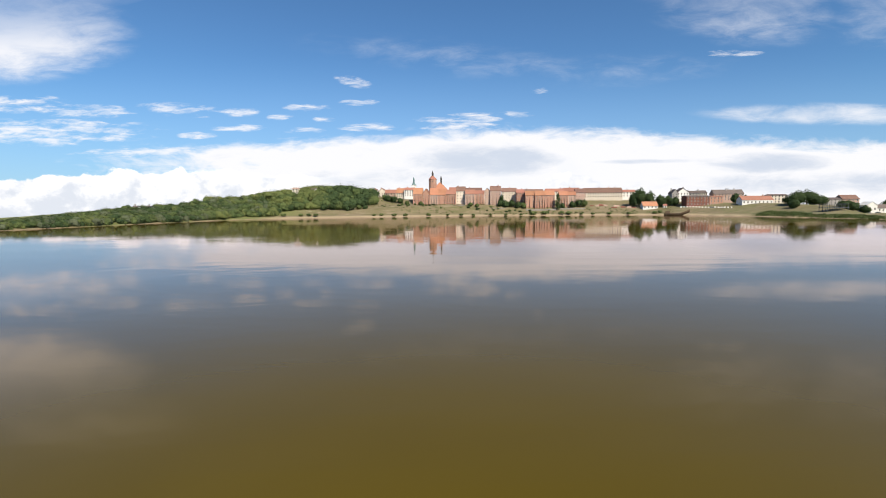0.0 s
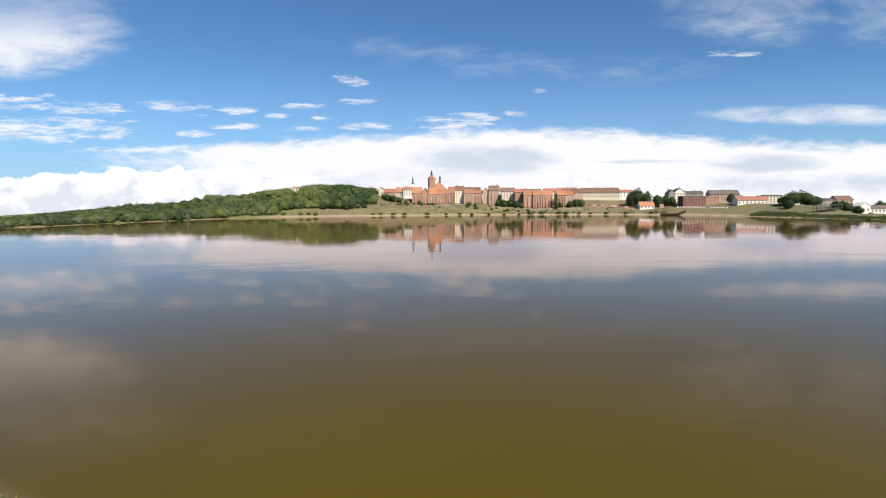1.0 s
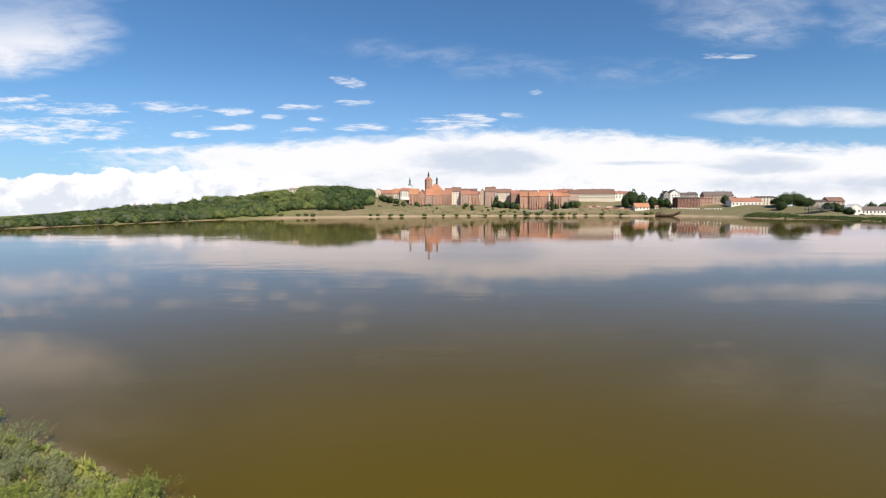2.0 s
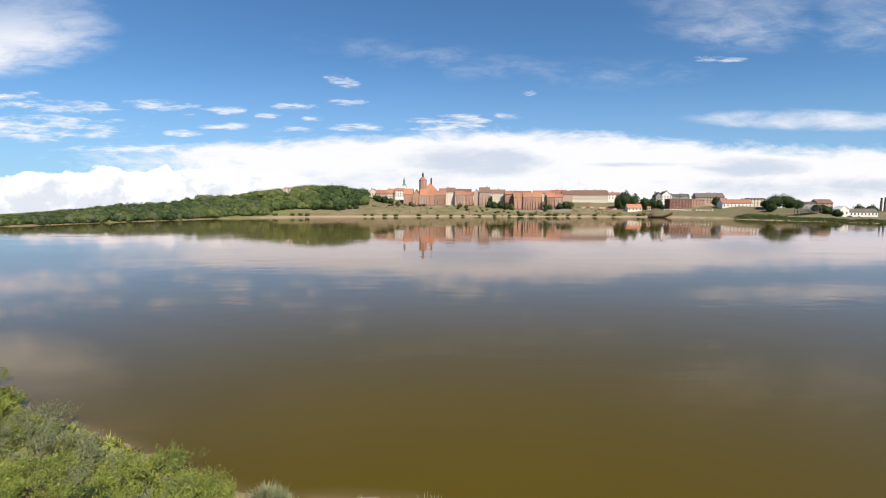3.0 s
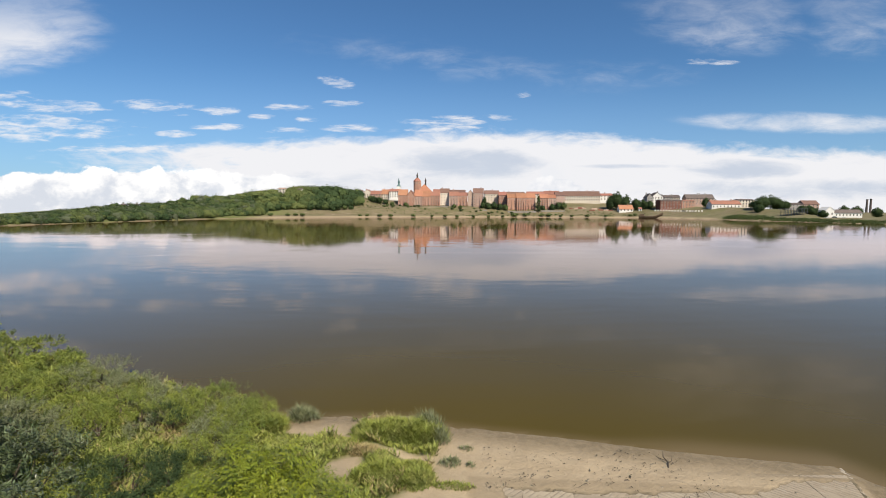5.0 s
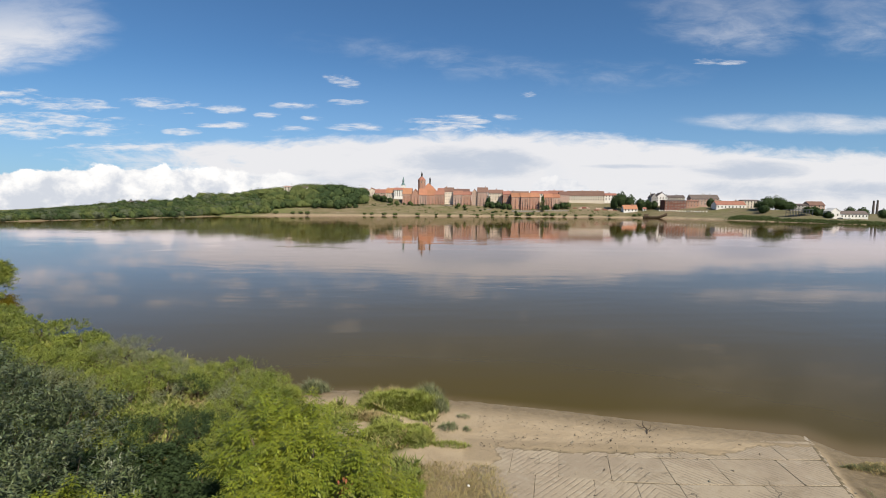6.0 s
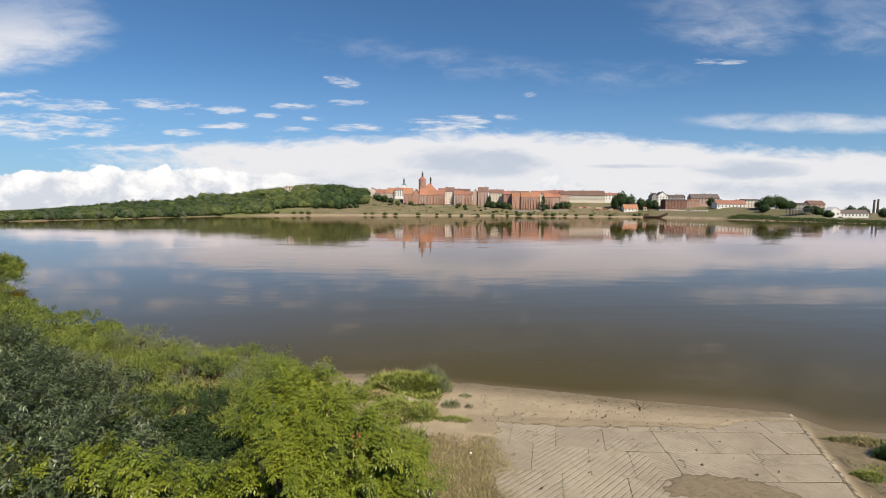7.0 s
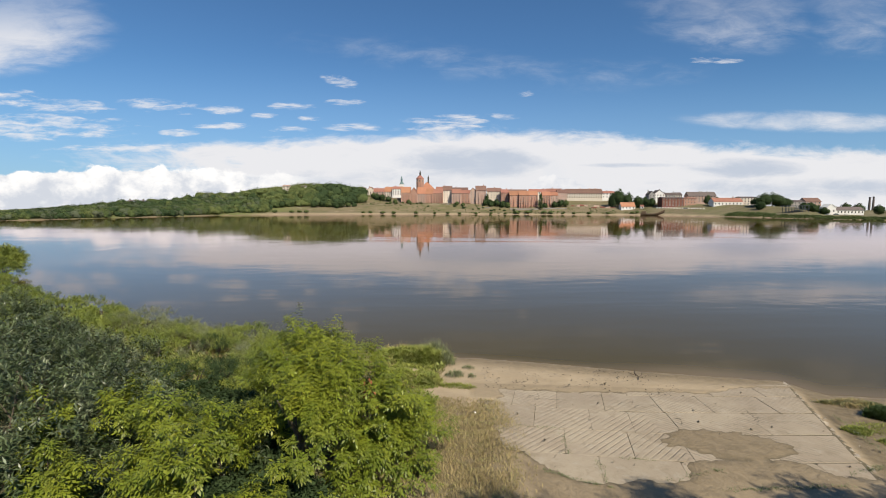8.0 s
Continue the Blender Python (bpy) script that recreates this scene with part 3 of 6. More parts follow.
def water_levels(x, y):
    z, near, far, dn, df = survey(x, y)
    sh = ease(dn, 0.9 + 1.3 * ease(x, 7, 12), 0.05) * (x > -20) * (x < 22) * (0.55 + 0.35 * ease(x, 7, 12))
    sh = np.where(near, 1.0, np.maximum(sh, ease(df, 5, 0.5) * 0.6))
    return np.zeros_like(x), {"shallow": np.where(far, 0.5, sh)}


def river_only(x, y):
    z, near, far, dn, df = survey(x, y)
    return ~(near & (dn > 3)) & ~(far & (df > 9))


gx = steps((-4800, -330, 300), (-330, -46, 8), (-46, -14, 1.0), (-14, 1, 0.4), (1, 20, 0.16), (20, 46, 1.0), (46, 460, 8), (460, 4800, 300))
gy = steps((-2400, -20, 240), (-20, 12, 2.0), (12, 17, 0.5), (17, 28.8, 0.16), (28.8, 34, 0.3), (34, 60, 1.0), (60, 190, 10), (190, 690, 5), (690, 4800, 250))
tagged(grid_object("ground", gx, gy, ground_heights, GROUND), "sandy and grassy river banks rising to terraces", "ground", kind="structure")
wx = steps((-4800, -330, 300), (-330, -46, 8), (-46, 26, 0.5), (26, 460, 8), (460, 4800, 300))
wy = steps((-20, 20, 10), (20, 40, 0.3), (40, 60, 2), (60, 4800, 60))
tagged(grid_object("water", wx, wy, water_levels, WATER, river_only), "calm silty brown river reflecting the clouds", "river", kind="structure")


# ---- far bank: buildings ----
def shared_window(w, h):
    """A dark pane in a pale frame, with a sill; faces -y."""
    bm = bmesh.new()
    box(bm, -w / 2, w / 2, -0.04, 0.05, 0, h, 0)
    for x0, x1, z0, z1 in ((-w / 2 - 0.12, -w / 2, -0.1, h + 0.12), (w / 2, w / 2 + 0.12, -0.1, h + 0.12), (-w / 2, w / 2, h, h + 0.12), (-0.05, 0.05, 0, h)):
        box(bm, x0, x1, -0.10, 0.05, z0, z1, 1)
    box(bm, -w / 2 - 0.2, w / 2 + 0.2, -0.2, 0.05, -0.22, -0.1, 1)
    me = bpy.data.meshes.new("window")
    bm.to_mesh(me)
    bm.free()
    me.materials.append(PANE)
    me.materials.append(FRAME)
    return me


WIN = {"small": shared_window(0.9, 1.1), "tall": shared_window(1.15, 1.9), "wide": shared_window(2.2, 1.4)}


def gable_roof(bm, x0, x1, y0, y1, ze, zr, along="x", over=0.45, thick=0.3):
    """A pitched roof with overhang and thickness."""
    x0, x1, y0, y1 = x0 - over, x1 + over, y0 - over, y1 + over
    if along == "x":
        ym = (y0 + y1) / 2
        prof = [(y0, ze), (ym, zr), (y1, ze), (y1, ze - thick), (ym, zr - thick * 1.3), (y0, ze - thick)]
        a = [bm.verts.new((x0, p, q)) for p, q in prof]
        b = [bm.verts.new((x1, p, q)) for p, q in prof]
    else:
        xm = (x0 + x1) / 2
        prof = [(x0, ze), (xm, zr), (x1, ze), (x1, ze - thick), (xm, zr - thick * 1.3), (x0, ze - thick)]
        a = [bm.verts.new((p, y1, q)) for p, q in prof]
        b = [bm.verts.new((p, y0, q)) for p, q in prof]
    for i in range(6):
        j = (i + 1) % 6
        bm.faces.new((a[i], b[i], b[j], a[j]))
    bm.faces.new(a[::-1])
    bm.faces.new(b)


def gable_wall(bm, x0, x1, y0, y1, zb, ze, zr, along="x"):
    """Walls up to the eaves with the two gable ends."""
    if along == "x":
        ym = (y0 + y1) / 2
        prof = [(y0, zb), (y0, ze), (ym, zr - 0.45), (y1, ze), (y1, zb)]
        a = [bm.verts.new((x0, p, q)) for p, q in prof]
        b = [bm.verts.new((x1, p, q)) for p, q in prof]
    else:
        xm = (x0 + x1) / 2
        prof = [(x0, zb), (x0, ze), (xm, zr - 0.45), (x1, ze), (x1, zb)]
        a = [bm.verts.new((p, y1, q)) for p, q in prof]
        b = [bm.verts.new((p, y0, q)) for p, q in prof]
    for i in range(5):
        j = (i + 1) % 5
        bm.faces.new((a[i], b[i], b[j], a[j]))
    bm.faces.new(a[::-1])
    bm.faces.new(b)


def put_windows(root, kind, xs, zs, y):
    for zz in zs:
        for xx in xs:
            w = new("window", WIN[kind])
            w.parent = root
            w.location = (xx, y - 0.03, zz)


def house(x0, x1, y, zb, ze, zr, wall, roof, label, name="house", depth=12.0, along="x", rows=2, cols=3, win="tall", buttress=0, chimneys=1, group="old town houses", category="house"):
    """A building on the far bank whose river front stands at y; rows and cols of windows on that front."""
    root = thing(name, label, category, group, ((x0 + x1) / 2, y, zb))
    hw = (x1 - x0) / 2
    foot = min(gz(x0, y), gz(x1, y), gz(x0, y + depth), gz(x1, y + depth), zb) - 0.4 - zb
    ze, zr = ze - zb, zr - zb
    bm = bmesh.new()
    gable_wall(bm, -hw, hw, 0, depth, foot, ze, zr, along)
    part("wall", bm, wall, root)
    bm = bmesh.new()
    gable_roof(bm, -hw, hw, 0, depth, ze, zr, along)
    body = part("roof", bm, roof, root)
    rng = random.Random(round(x0 * 7 + y))
    for i in range(chimneys):
        cx, cy = rng.uniform(-0.7, 0.7) * hw, depth * rng.choice((0.4, 0.6))
        bm = bmesh.new()
        box(bm, cx - 0.5, cx + 0.5, cy - 0.4, cy + 0.4, ze * 0.6 + zr * 0.4, zr + 1.1)
        box(bm, cx - 0.62, cx + 0.62, cy - 0.52, cy + 0.52, zr + 1.1, zr + 1.3)
        part("chimney", bm, BRICK if roof is not SLATE else GREYWALL, body)
    for i in range(buttress):
        bx = -hw + 2 * hw * i / max(buttress - 1, 1)
        bx = min(max(bx, -hw + 0.45), hw - 0.45)
        bm = bmesh.new()
        vs = box(bm, bx - 0.45, bx + 0.45, -2.1, 0, foot, ze * 0.9)
        vs[4].co.y = vs[5].co.y = -0.5
        vs[4].co.z = vs[5].co.z = ze * 0.82
        part("buttress", bm, wall, root)
    step = 2 * hw / max(cols, 1)
    xs = [-hw + step * (i + 0.5) for i in range(cols)]
    hgt = 1.9 if win == "tall" else 1.2
    gap = (ze - 1.0) / max(rows, 1)
    put_windows(root, win, xs, [0.8 + gap * (j + 0.35) for j in range(rows) if 0.8 + gap * (j + 0.35) + hgt < ze], 0)
    return root


ORANGE, REDT, BROWNT = TILE_ORANGE, TILE_RED, TILE_BROWN
# upper town to the west of the church
house(-150.7, -141.5, 640, 23.3, 31.2, 35.6, WHITE, BROWNT, "white rendered house with a brown tiled roof", rows=2, cols=3)
house(-141.2, -130.6, 650, 24.3, 33.1, 37.1, PLASTER, REDT, "cream town house with a red tiled roof", rows=3, cols=3, along="y")
house(-129.6, -115.4, 640, 22.5, 30.0, 35.0, BRICK_PALE, REDT, "pale brick town house under a red tiled roof", rows=2, cols=4)
house(-115.0, -103.6, 645, 22.7, 30.2, 37.0, PLASTER, ORANGE, "cream town house with an orange tiled roof", rows=2, cols=4)
house(-103.2, -90.0, 640, 24.0, 34.0, 37.5, WHITE, REDT, "tall white town house near the clock tower", rows=3, cols=4)
# granaries over the river
house(-84.7, -73.3, 598, 13.6, 27.5, 35.2, BRICK, ORANGE, "brick granary with buttresses and an orange tiled roof", "granary", 16, rows=4, cols=4, win="small", buttress=4, chimneys=0, group="riverside granaries", category="granary")
house(-73.0, -64.2, 600, 13.6, 26.9, 34.2, BRICK, REDT, "brick granary with a steep red tiled roof", "granary", 16, along="y", rows=4, cols=3, win="small", buttress=3, chimneys=0, group="riverside granaries", category="granary")
house(-63.9, -53.8, 602, 13.7, 26.2, 35.0, BRICK_PALE, ORANGE, "pale brick granary with an orange tiled roof", "granary", 16, rows=4, cols=3, win="small", buttress=4, chimneys=0, group="riverside granaries", category="granary")
house(-53.5, -44.2, 604, 13.7, 25.9, 33.2, BRICK, ORANGE, "red brick granary with an orange tiled roof", "granary", 16, rows=4, cols=3, win="small", buttress=3, chimneys=0, group="riverside granaries", category="granary")
house(-43.9, -31.2, 606, 14.5, 27.1, 32.6, BRICK, REDT, "red brick granary with deep buttresses", "granary", 14, rows=4, cols=4, win="small", buttress=5, chimneys=0, group="riverside granaries", category="granary")
house(-30.8, -19.2, 612, 14.6, 31.0, 37.0, PLASTER, BROWNT, "tall pinkish plastered house with a brown roof", rows=4, cols=3, win="small")
house(-18.8, -7.2, 604, 13.8, 27.1, 32.6, BRICK_PALE, REDT, "weathered brick granary with a red tiled roof", "granary", 14, rows=4, cols=3, win="small", buttress=4, chimneys=0, group="riverside granaries", category="granary")
house(-6.9, 4.8, 606, 13.9, 27.2, 31.6, BRICK, REDT, "red brick granary with a low tiled roof", "granary", 14, rows=4, cols=3, win="small", buttress=4, chimneys=0, group="riverside granaries", category="granary")
house(5.2, 12.3, 606, 13.2, 30.1, 34.5, BRICK_PALE, BROWNT, "narrow brick granary with its gable to the river", "granary", 14, along="y", rows=5, cols=2, win="small", chimneys=0, group="riverside granaries", category="granary")
house(12.6, 25.8, 604, 13.2, 30.8, 37.0, BRICK_PALE, BROWNT, "tall brick granary with a dark brown roof", "granary", 15, rows=5, cols=4, win="small", buttress=4, chimneys=1, group="riverside granaries", category="granary")
house(28.0, 47.1, 625, 19.5, 30.1, 35.0, PLASTER, BROWNT, "beige rendered house with a dark roof", rows=3, cols=5, win="small")
house(46.2, 56.0, 612, 15.6, 28.2, 32.6, BRICK, REDT, "red brick house behind the trees", rows=3, cols=3, win="small")
house(56.3, 67.6, 600, 11.1, 24.5, 30.0, BRICK, ORANGE, "long brick granary bay with an orange roof", "granary", 16, rows=4, cols=3, win="small", buttress=3, chimneys=0, group="riverside granaries", category="granary")
house(67.9, 80.7, 598, 11.1, 24.5, 30.3, BRICK, ORANGE, "brick granary with tall buttresses under orange tiles", "granary", 16, rows=4, cols=4, win="small", buttress=5, chimneys=0, group="riverside granaries", category="granary")
house(80.9, 92.0, 600, 11.2, 24.6, 30.4, BRICK, ORANGE, "brick granary with tall buttresses beside the poplar", "granary", 16, rows=4, cols=4, win="small", buttress=4, chimneys=0, group="riverside granaries", category="granary")
house(98.3, 108.7, 602, 12.0, 24.3, 29.4, BRICK, ORANGE, "red brick granary with an orange roof", "granary", 15, rows=4, cols=3, win="small", buttress=4, chimneys=0, group="riverside granaries", category="granary")
house(109.0, 118.8, 604, 12.0, 24.4, 29.1, BRICK_PALE, ORANGE, "pale brick granary at the end of the row", "granary", 15, rows=4, cols=3, win="small", buttress=3, chimneys=0, group="riverside granaries", category="granary")
house(119.4, 131.5, 610, 13.5, 28.0, 32.6, BRICK_PALE, BROWNT, "pinkish brick house behind garden trees", rows=4, cols=4, win="small")
house(136.8, 185.6, 640, 20.0, 28.1, 34.6, PLASTER, BROWNT, "long cream barrack with a brown roof and window rows", "barrack", 14, rows=2, cols=15, chimneys=3, category="barrack")
house(188.4, 205.3, 650, 21.0, 28.9, 32.0, WHITE, REDT, "small pale house beside the barrack", rows=2, cols=4)
# behind the granaries
house(-42, -22, 640, 22, 33, 37.2, PLASTER, REDT, "pale town house behind the granaries", rows=3, cols=5)
house(-20, 2, 645, 22, 33, 36.5, BRICK_PALE, BROWNT, "brick town house behind the granaries", rows=3, cols=5)
house(58, 84, 645, 22, 30, 33.8, GREYWALL, BROWNT, "grey town house behind the granaries", rows=2, cols=6)
house(88, 112, 650, 22, 30.5, 34.5, PLASTER, REDT, "cream town house behind the granaries", rows=2, cols=6)
house(113, 134, 655, 22, 31.0, 35.5, BRICK_PALE, REDT, "brick town house on the upper street", rows=3, cols=5)


def church():
    root = thing("church", "brick parish church with an orange roof and octagonal tower", "church", at=(-57, 650, 21.5))
    bm = bmesh.new()
    box(bm, -11, 13, 0, 26, -2, 11)
    part("nave_wall", bm, BRICK, root)
    bm = bmesh.new()
    eave = [bm.verts.new(p) for p in ((-11.6, -0.6, 10.9), (13.6, -0.6, 10.9), (13.6, 26.6, 10.9), (-11.6, 26.6, 10.9))]
    ridge = [bm.verts.new(p) for p in ((1.0, 7.5, 23.4), (1.0, 26.6, 23.4))]
    for f in ((eave[0], eave[1], ridge[0]), (eave[1], eave[2], ridge[1], ridge[0]), (eave[2], eave[3], ridge[1]), (eave[3], eave[0], ridge[0], ridge[1]), eave[::-1]):
        bm.faces.new(f)
    part("roof", bm, ORANGE, root)
    bm = bmesh.new()
    bmesh.ops.create_cone(bm, cap_ends=True, segments=8, radius1=5.6, radius2=5.6, depth=29.4, matrix=pose(-8.6, 4, 12.7, 0, 0, 22.5))
    tower = part("tower", bm, BRICK, root)
    bm = bmesh.new()
    bmesh.ops.create_cone(bm, cap_ends=True, segments=8, radius1=6.0, radius2=1.5, depth=4.6, matrix=pose(-8.6, 4, 29.6, 0, 0, 22.5))
    part("tower_roof", bm, TILE_RED, tower)
    bm = bmesh.new()
    bmesh.ops.create_cone(bm, cap_ends=True, segments=8, radius1=1.2, radius2=1.2, depth=2.6, matrix=pose(-8.6, 4, 33.0))
    bmesh.ops.create_cone(bm, cap_ends=True, segments=8, radius1=1.6, radius2=0.05, depth=5.2, matrix=pose(-8.6, 4, 36.8))
    part("lantern", bm, DARKCAP, tower)
    for i in range(8):
        a = math.tau * i / 8
        w = new("window", WIN["tall"])
        w.parent = tower
        w.matrix_local = pose(-8.6 + 5.2 * math.sin(a), 4 - 5.2 * math.cos(a), 23.0, 0, 0, math.degrees(a))
    bm = bmesh.new()
    bmesh.ops.create_cone(bm, cap_ends=True, segments=8, radius1=1.1, radius2=1.1, depth=7, matrix=pose(2.6, 9, 25.0))
    bmesh.ops.create_cone(bm, cap_ends=True, segments=8, radius1=1.4, radius2=0.05, depth=4, matrix=pose(2.6, 9, 30.4))
    part("turret", bm, DARKCAP, root)
    for i in range(5):
        bm = bmesh.new()
        x = -10.4 + i * 5.6
        vs = box(bm, x - 0.5, x + 0.5, -1.4, 0, -2, 9.5)
        vs[4].co.y = vs[5].co.y = -0.5
        part("buttress", bm, BRICK, root)
    put_windows(root, "tall", [-7.5, -2, 3.5, 9.2], [5.5, 3.4], 0)


def clock_tower():
    root = thing("clock_tower", "white town tower with a green copper spire", "tower", at=(-93.3, 660, 24.5))
    bm = bmesh.new()
    box(bm, -3.1, 3.1, 0, 6.2, -3, 16.5)
    box(bm, -3.5, 3.5, -0.4, 6.6, 16.5, 17.1)
    part("shaft", bm, WHITE, root)
    bm = bmesh.new()
    bmesh.ops.create_cone(bm, cap_ends=True, segments=8, radius1=3.4, radius2=1.3, depth=3.2, matrix=pose(0, 3.1, 18.7))
    bmesh.ops.create_cone(bm, cap_ends=True, segments=8, radius1=1.3, radius2=1.2, depth=3.2, matrix=pose(0, 3.1, 21.6))
    bmesh.ops.create_cone(bm, cap_ends=True, segments=8, radius1=1.7, radius2=0.06, depth=6.0, matrix=pose(0, 3.1, 26.0))
    part("spire", bm, COPPER, root)
    put_windows(root, "tall", [0], [6, 11], 0)


church()
clock_tower()

# eastern quarter
house(236.1, 243.4, 610, 12.1, 25.5, 30.6, GREYWALL, SLATE, "tall grey house with a steep dark roof", rows=4, cols=2, along="y")
house(244.0, 258.2, 615, 12.2, 26.4, 32.2, WHITE, SLATE, "white gabled town house with a dark roof", rows=4, cols=4, along="y")
house(260.5, 276.3, 630, 14.0, 26.1, 29.1, GREYWALL, SLATE, "grey apartment house behind the factory", rows=3, cols=4)
house(280.6, 291.5, 640, 14.5, 26.4, 29.8, PLASTER, SLATE, "beige apartment house behind the factory", rows=3, cols=5)
house(242.9, 268.9, 585, 9.2, 21.0, 22.4, BRICK_DARK, SLATE, "dark brick factory hall with a flat roof", "factory", 14, rows=3, cols=7, category="factory", group="riverside factory")
house(269.4, 284.4, 586, 8.6, 20.7, 21.8, BRICK, TILE_RED, "orange brick factory wing", "factory", 12, rows=3, cols=4, category="factory", group="riverside factory")
house(292.9, 328.4, 625, 15.4, 24.6, 30.1, BRICK_PALE, SLATE, "broad apartment block with a dark brown roof", rows=3, cols=9, chimneys=3)
house(291.6, 324.5, 560, 10.3, 16.3, 20.9, WHITE, TILE_RED, "long low white house with a red roof", rows=1, cols=8)
house(339.3, 358.2, 590, 11.3, 21.7, 23.2, PLASTER, SLATE, "beige flat-roofed apartment block", rows=3, cols=5, chimneys=0)
house(360.0, 384.0, 545, 9.0, 16.2, 18.1, GREYWALL, SLATE, "long grey storehouse beside the trees", rows=2, cols=6, chimneys=0)
house(385.3, 401.9, 545, 9.0, 16.3, 20.8, BRICK_PALE, TILE_BROWN, "brick pavilion with a red pyramid-like roof", rows=2, cols=4, chimneys=0)
house(367.2, 376.0, 490, 2.2, 9.8, 13.2, WHITE, WHITE, "white gabled boat shed", "shed", 10, along="y", rows=1, cols=2, chimneys=0, category="shed")
house(377.0, 407.6, 495, 1.8, 7.0, 10.5, WHITE, SLATE, "long white boathouse with a grey roof", "shed", 10, rows=1, cols=9, chimneys=0, category="shed")
house(195.0, 212.0, 590, 6.2, 10.2, 15.6, WHITE, TILE_ORANGE, "small white ferry house with an orange hipped roof", "cottage", 10, rows=1, cols=4, chimneys=1, category="house")
house(219.0, 222.5, 590, 6.4, 10.6, 12.6, WHITE, TILE_RED, "tiny white kiosk on the quay", "kiosk", 3.5, rows=1, cols=1, chimneys=0, category="kiosk")
house(-225, -217, 556, 27.0, 33.6, 35.2, PLASTER, BRICK_PALE, "pale ruined keep among the hilltop trees", "keep", 7, rows=2, cols=2, chimneys=0, category="ruin")
house(-203, -198, 560, 27.0, 33.0, 35.0, WHITE, SLATE, "white house among the hilltop trees", "villa", 7, rows=2, cols=2, chimneys=0, category="house")

for slope, wide in ((-0.785, 3.6), (-0.755, 3.2), (-0.555, 5.0)):
    at = math.atan(slope)
    r = float(np.interp(at, FAR_ANG, FAR_R)) + (78 if slope < -0.6 else 40)
    hx, hy = math.sin(at) * r, 15 + math.cos(at) * r
    hz = gz(hx, hy) + (2.4 if slope < -0.6 else 0.6)
    house(hx - wide / 2, hx + wide / 2, hy, hz, hz + 2.6, hz + 3.9, WHITE, SLATE, "small white house among the trees of the ridge", "villa", 7, rows=1, cols=2, chimneys=1, group="ridge houses")

for cx, top in ((584.6, 25.4), (589.9, 26.2)):
    root = thing("factory_chimney", "slender dark factory chimney stack", "chimney", "factory chimneys", (cx, 700, gz(cx, 700)))
    h = top - gz(cx, 700)
    bm = bmesh.new()
    bmesh.ops.create_cone(bm, cap_ends=True, segments=12, radius1=1.7, radius2=1.1, depth=h + 1, matrix=pose(0, 0, h / 2 - 0.5))
    part("shaft", bm, SLATE, root)
    bm = bmesh.new()
    bmesh.ops.create_cone(bm, cap_ends=True, segments=12, radius1=1.35, radius2=1.35, depth=0.9, matrix=pose(0, 0, h - 0.6))
    part("rim", bm, DARKCAP, root)


# ---- trees and woods of the far bank ----
def far_leaves(rng, lobes, count, size):
    p, o = shell(rng, lobes, count, 0.78, -0.9)
    k = len(p)
    way = unit(np.cross(o, rng.normal(size=(k, 3))) + o * 0.05)
    nrm = unit(o + rng.normal(size=(k, 3)) * 0.09)
    s = size * (0.6 + 0.8 * rng.random(k))
    return leaves(p, way, nrm, s, s * 0.85, 0.1)


def cores(rng, lobes):
    """Lumpy bodies inside far crowns, so that the sky does not show through them."""
    a, b = np.linspace(0, math.tau, 8), np.linspace(-0.7, math.pi / 2, 5)
    A, B = np.meshgrid(a, b)
    d = np.stack([np.cos(A) * np.cos(B), np.sin(A) * np.cos(B), np.sin(B)], -1)
    out = []
    for x, y, z, rx, ry, rz in lobes:
        k = rng.random(3) * 6
        lump = 0.76 + 0.12 * np.sin(3 * A.round(6) + k[0]) * np.cos(B) + 0.07 * np.sin(5 * B + 2 * A.round(6) + k[1]) * np.cos(B)
        lump[:, -1] = lump[:, 0]
        p = np.array([x, y, z]) + d * np.array([rx, ry, rz]) * lump[..., None]
        out.append(np.stack([p[:-1, :-1], p[:-1, 1:], p[1:, 1:], p[1:, :-1]], axis=2).reshape(-1, 4, 3))
    return np.concatenate(out)


def tree_lobes(rng, x, y, z, r, h):
    """Lobes of a broad crown of height h over the ground at z."""
    out = [(x, y, z + h * 0.5, r * 0.82, r * 0.82, h * 0.47)]
    for i in range(5):
        a = rng.uniform(0, math.tau)
        d = r * rng.uniform(0.35, 0.6)
        out.append((x + math.cos(a) * d, y + math.sin(a) * d, z + h * rng.uniform(0.22, 0.68), r * rng.uniform(0.42, 0.62), r * rng.uniform(0.42, 0.62), h * rng.uniform(0.2, 0.3)))
    return out


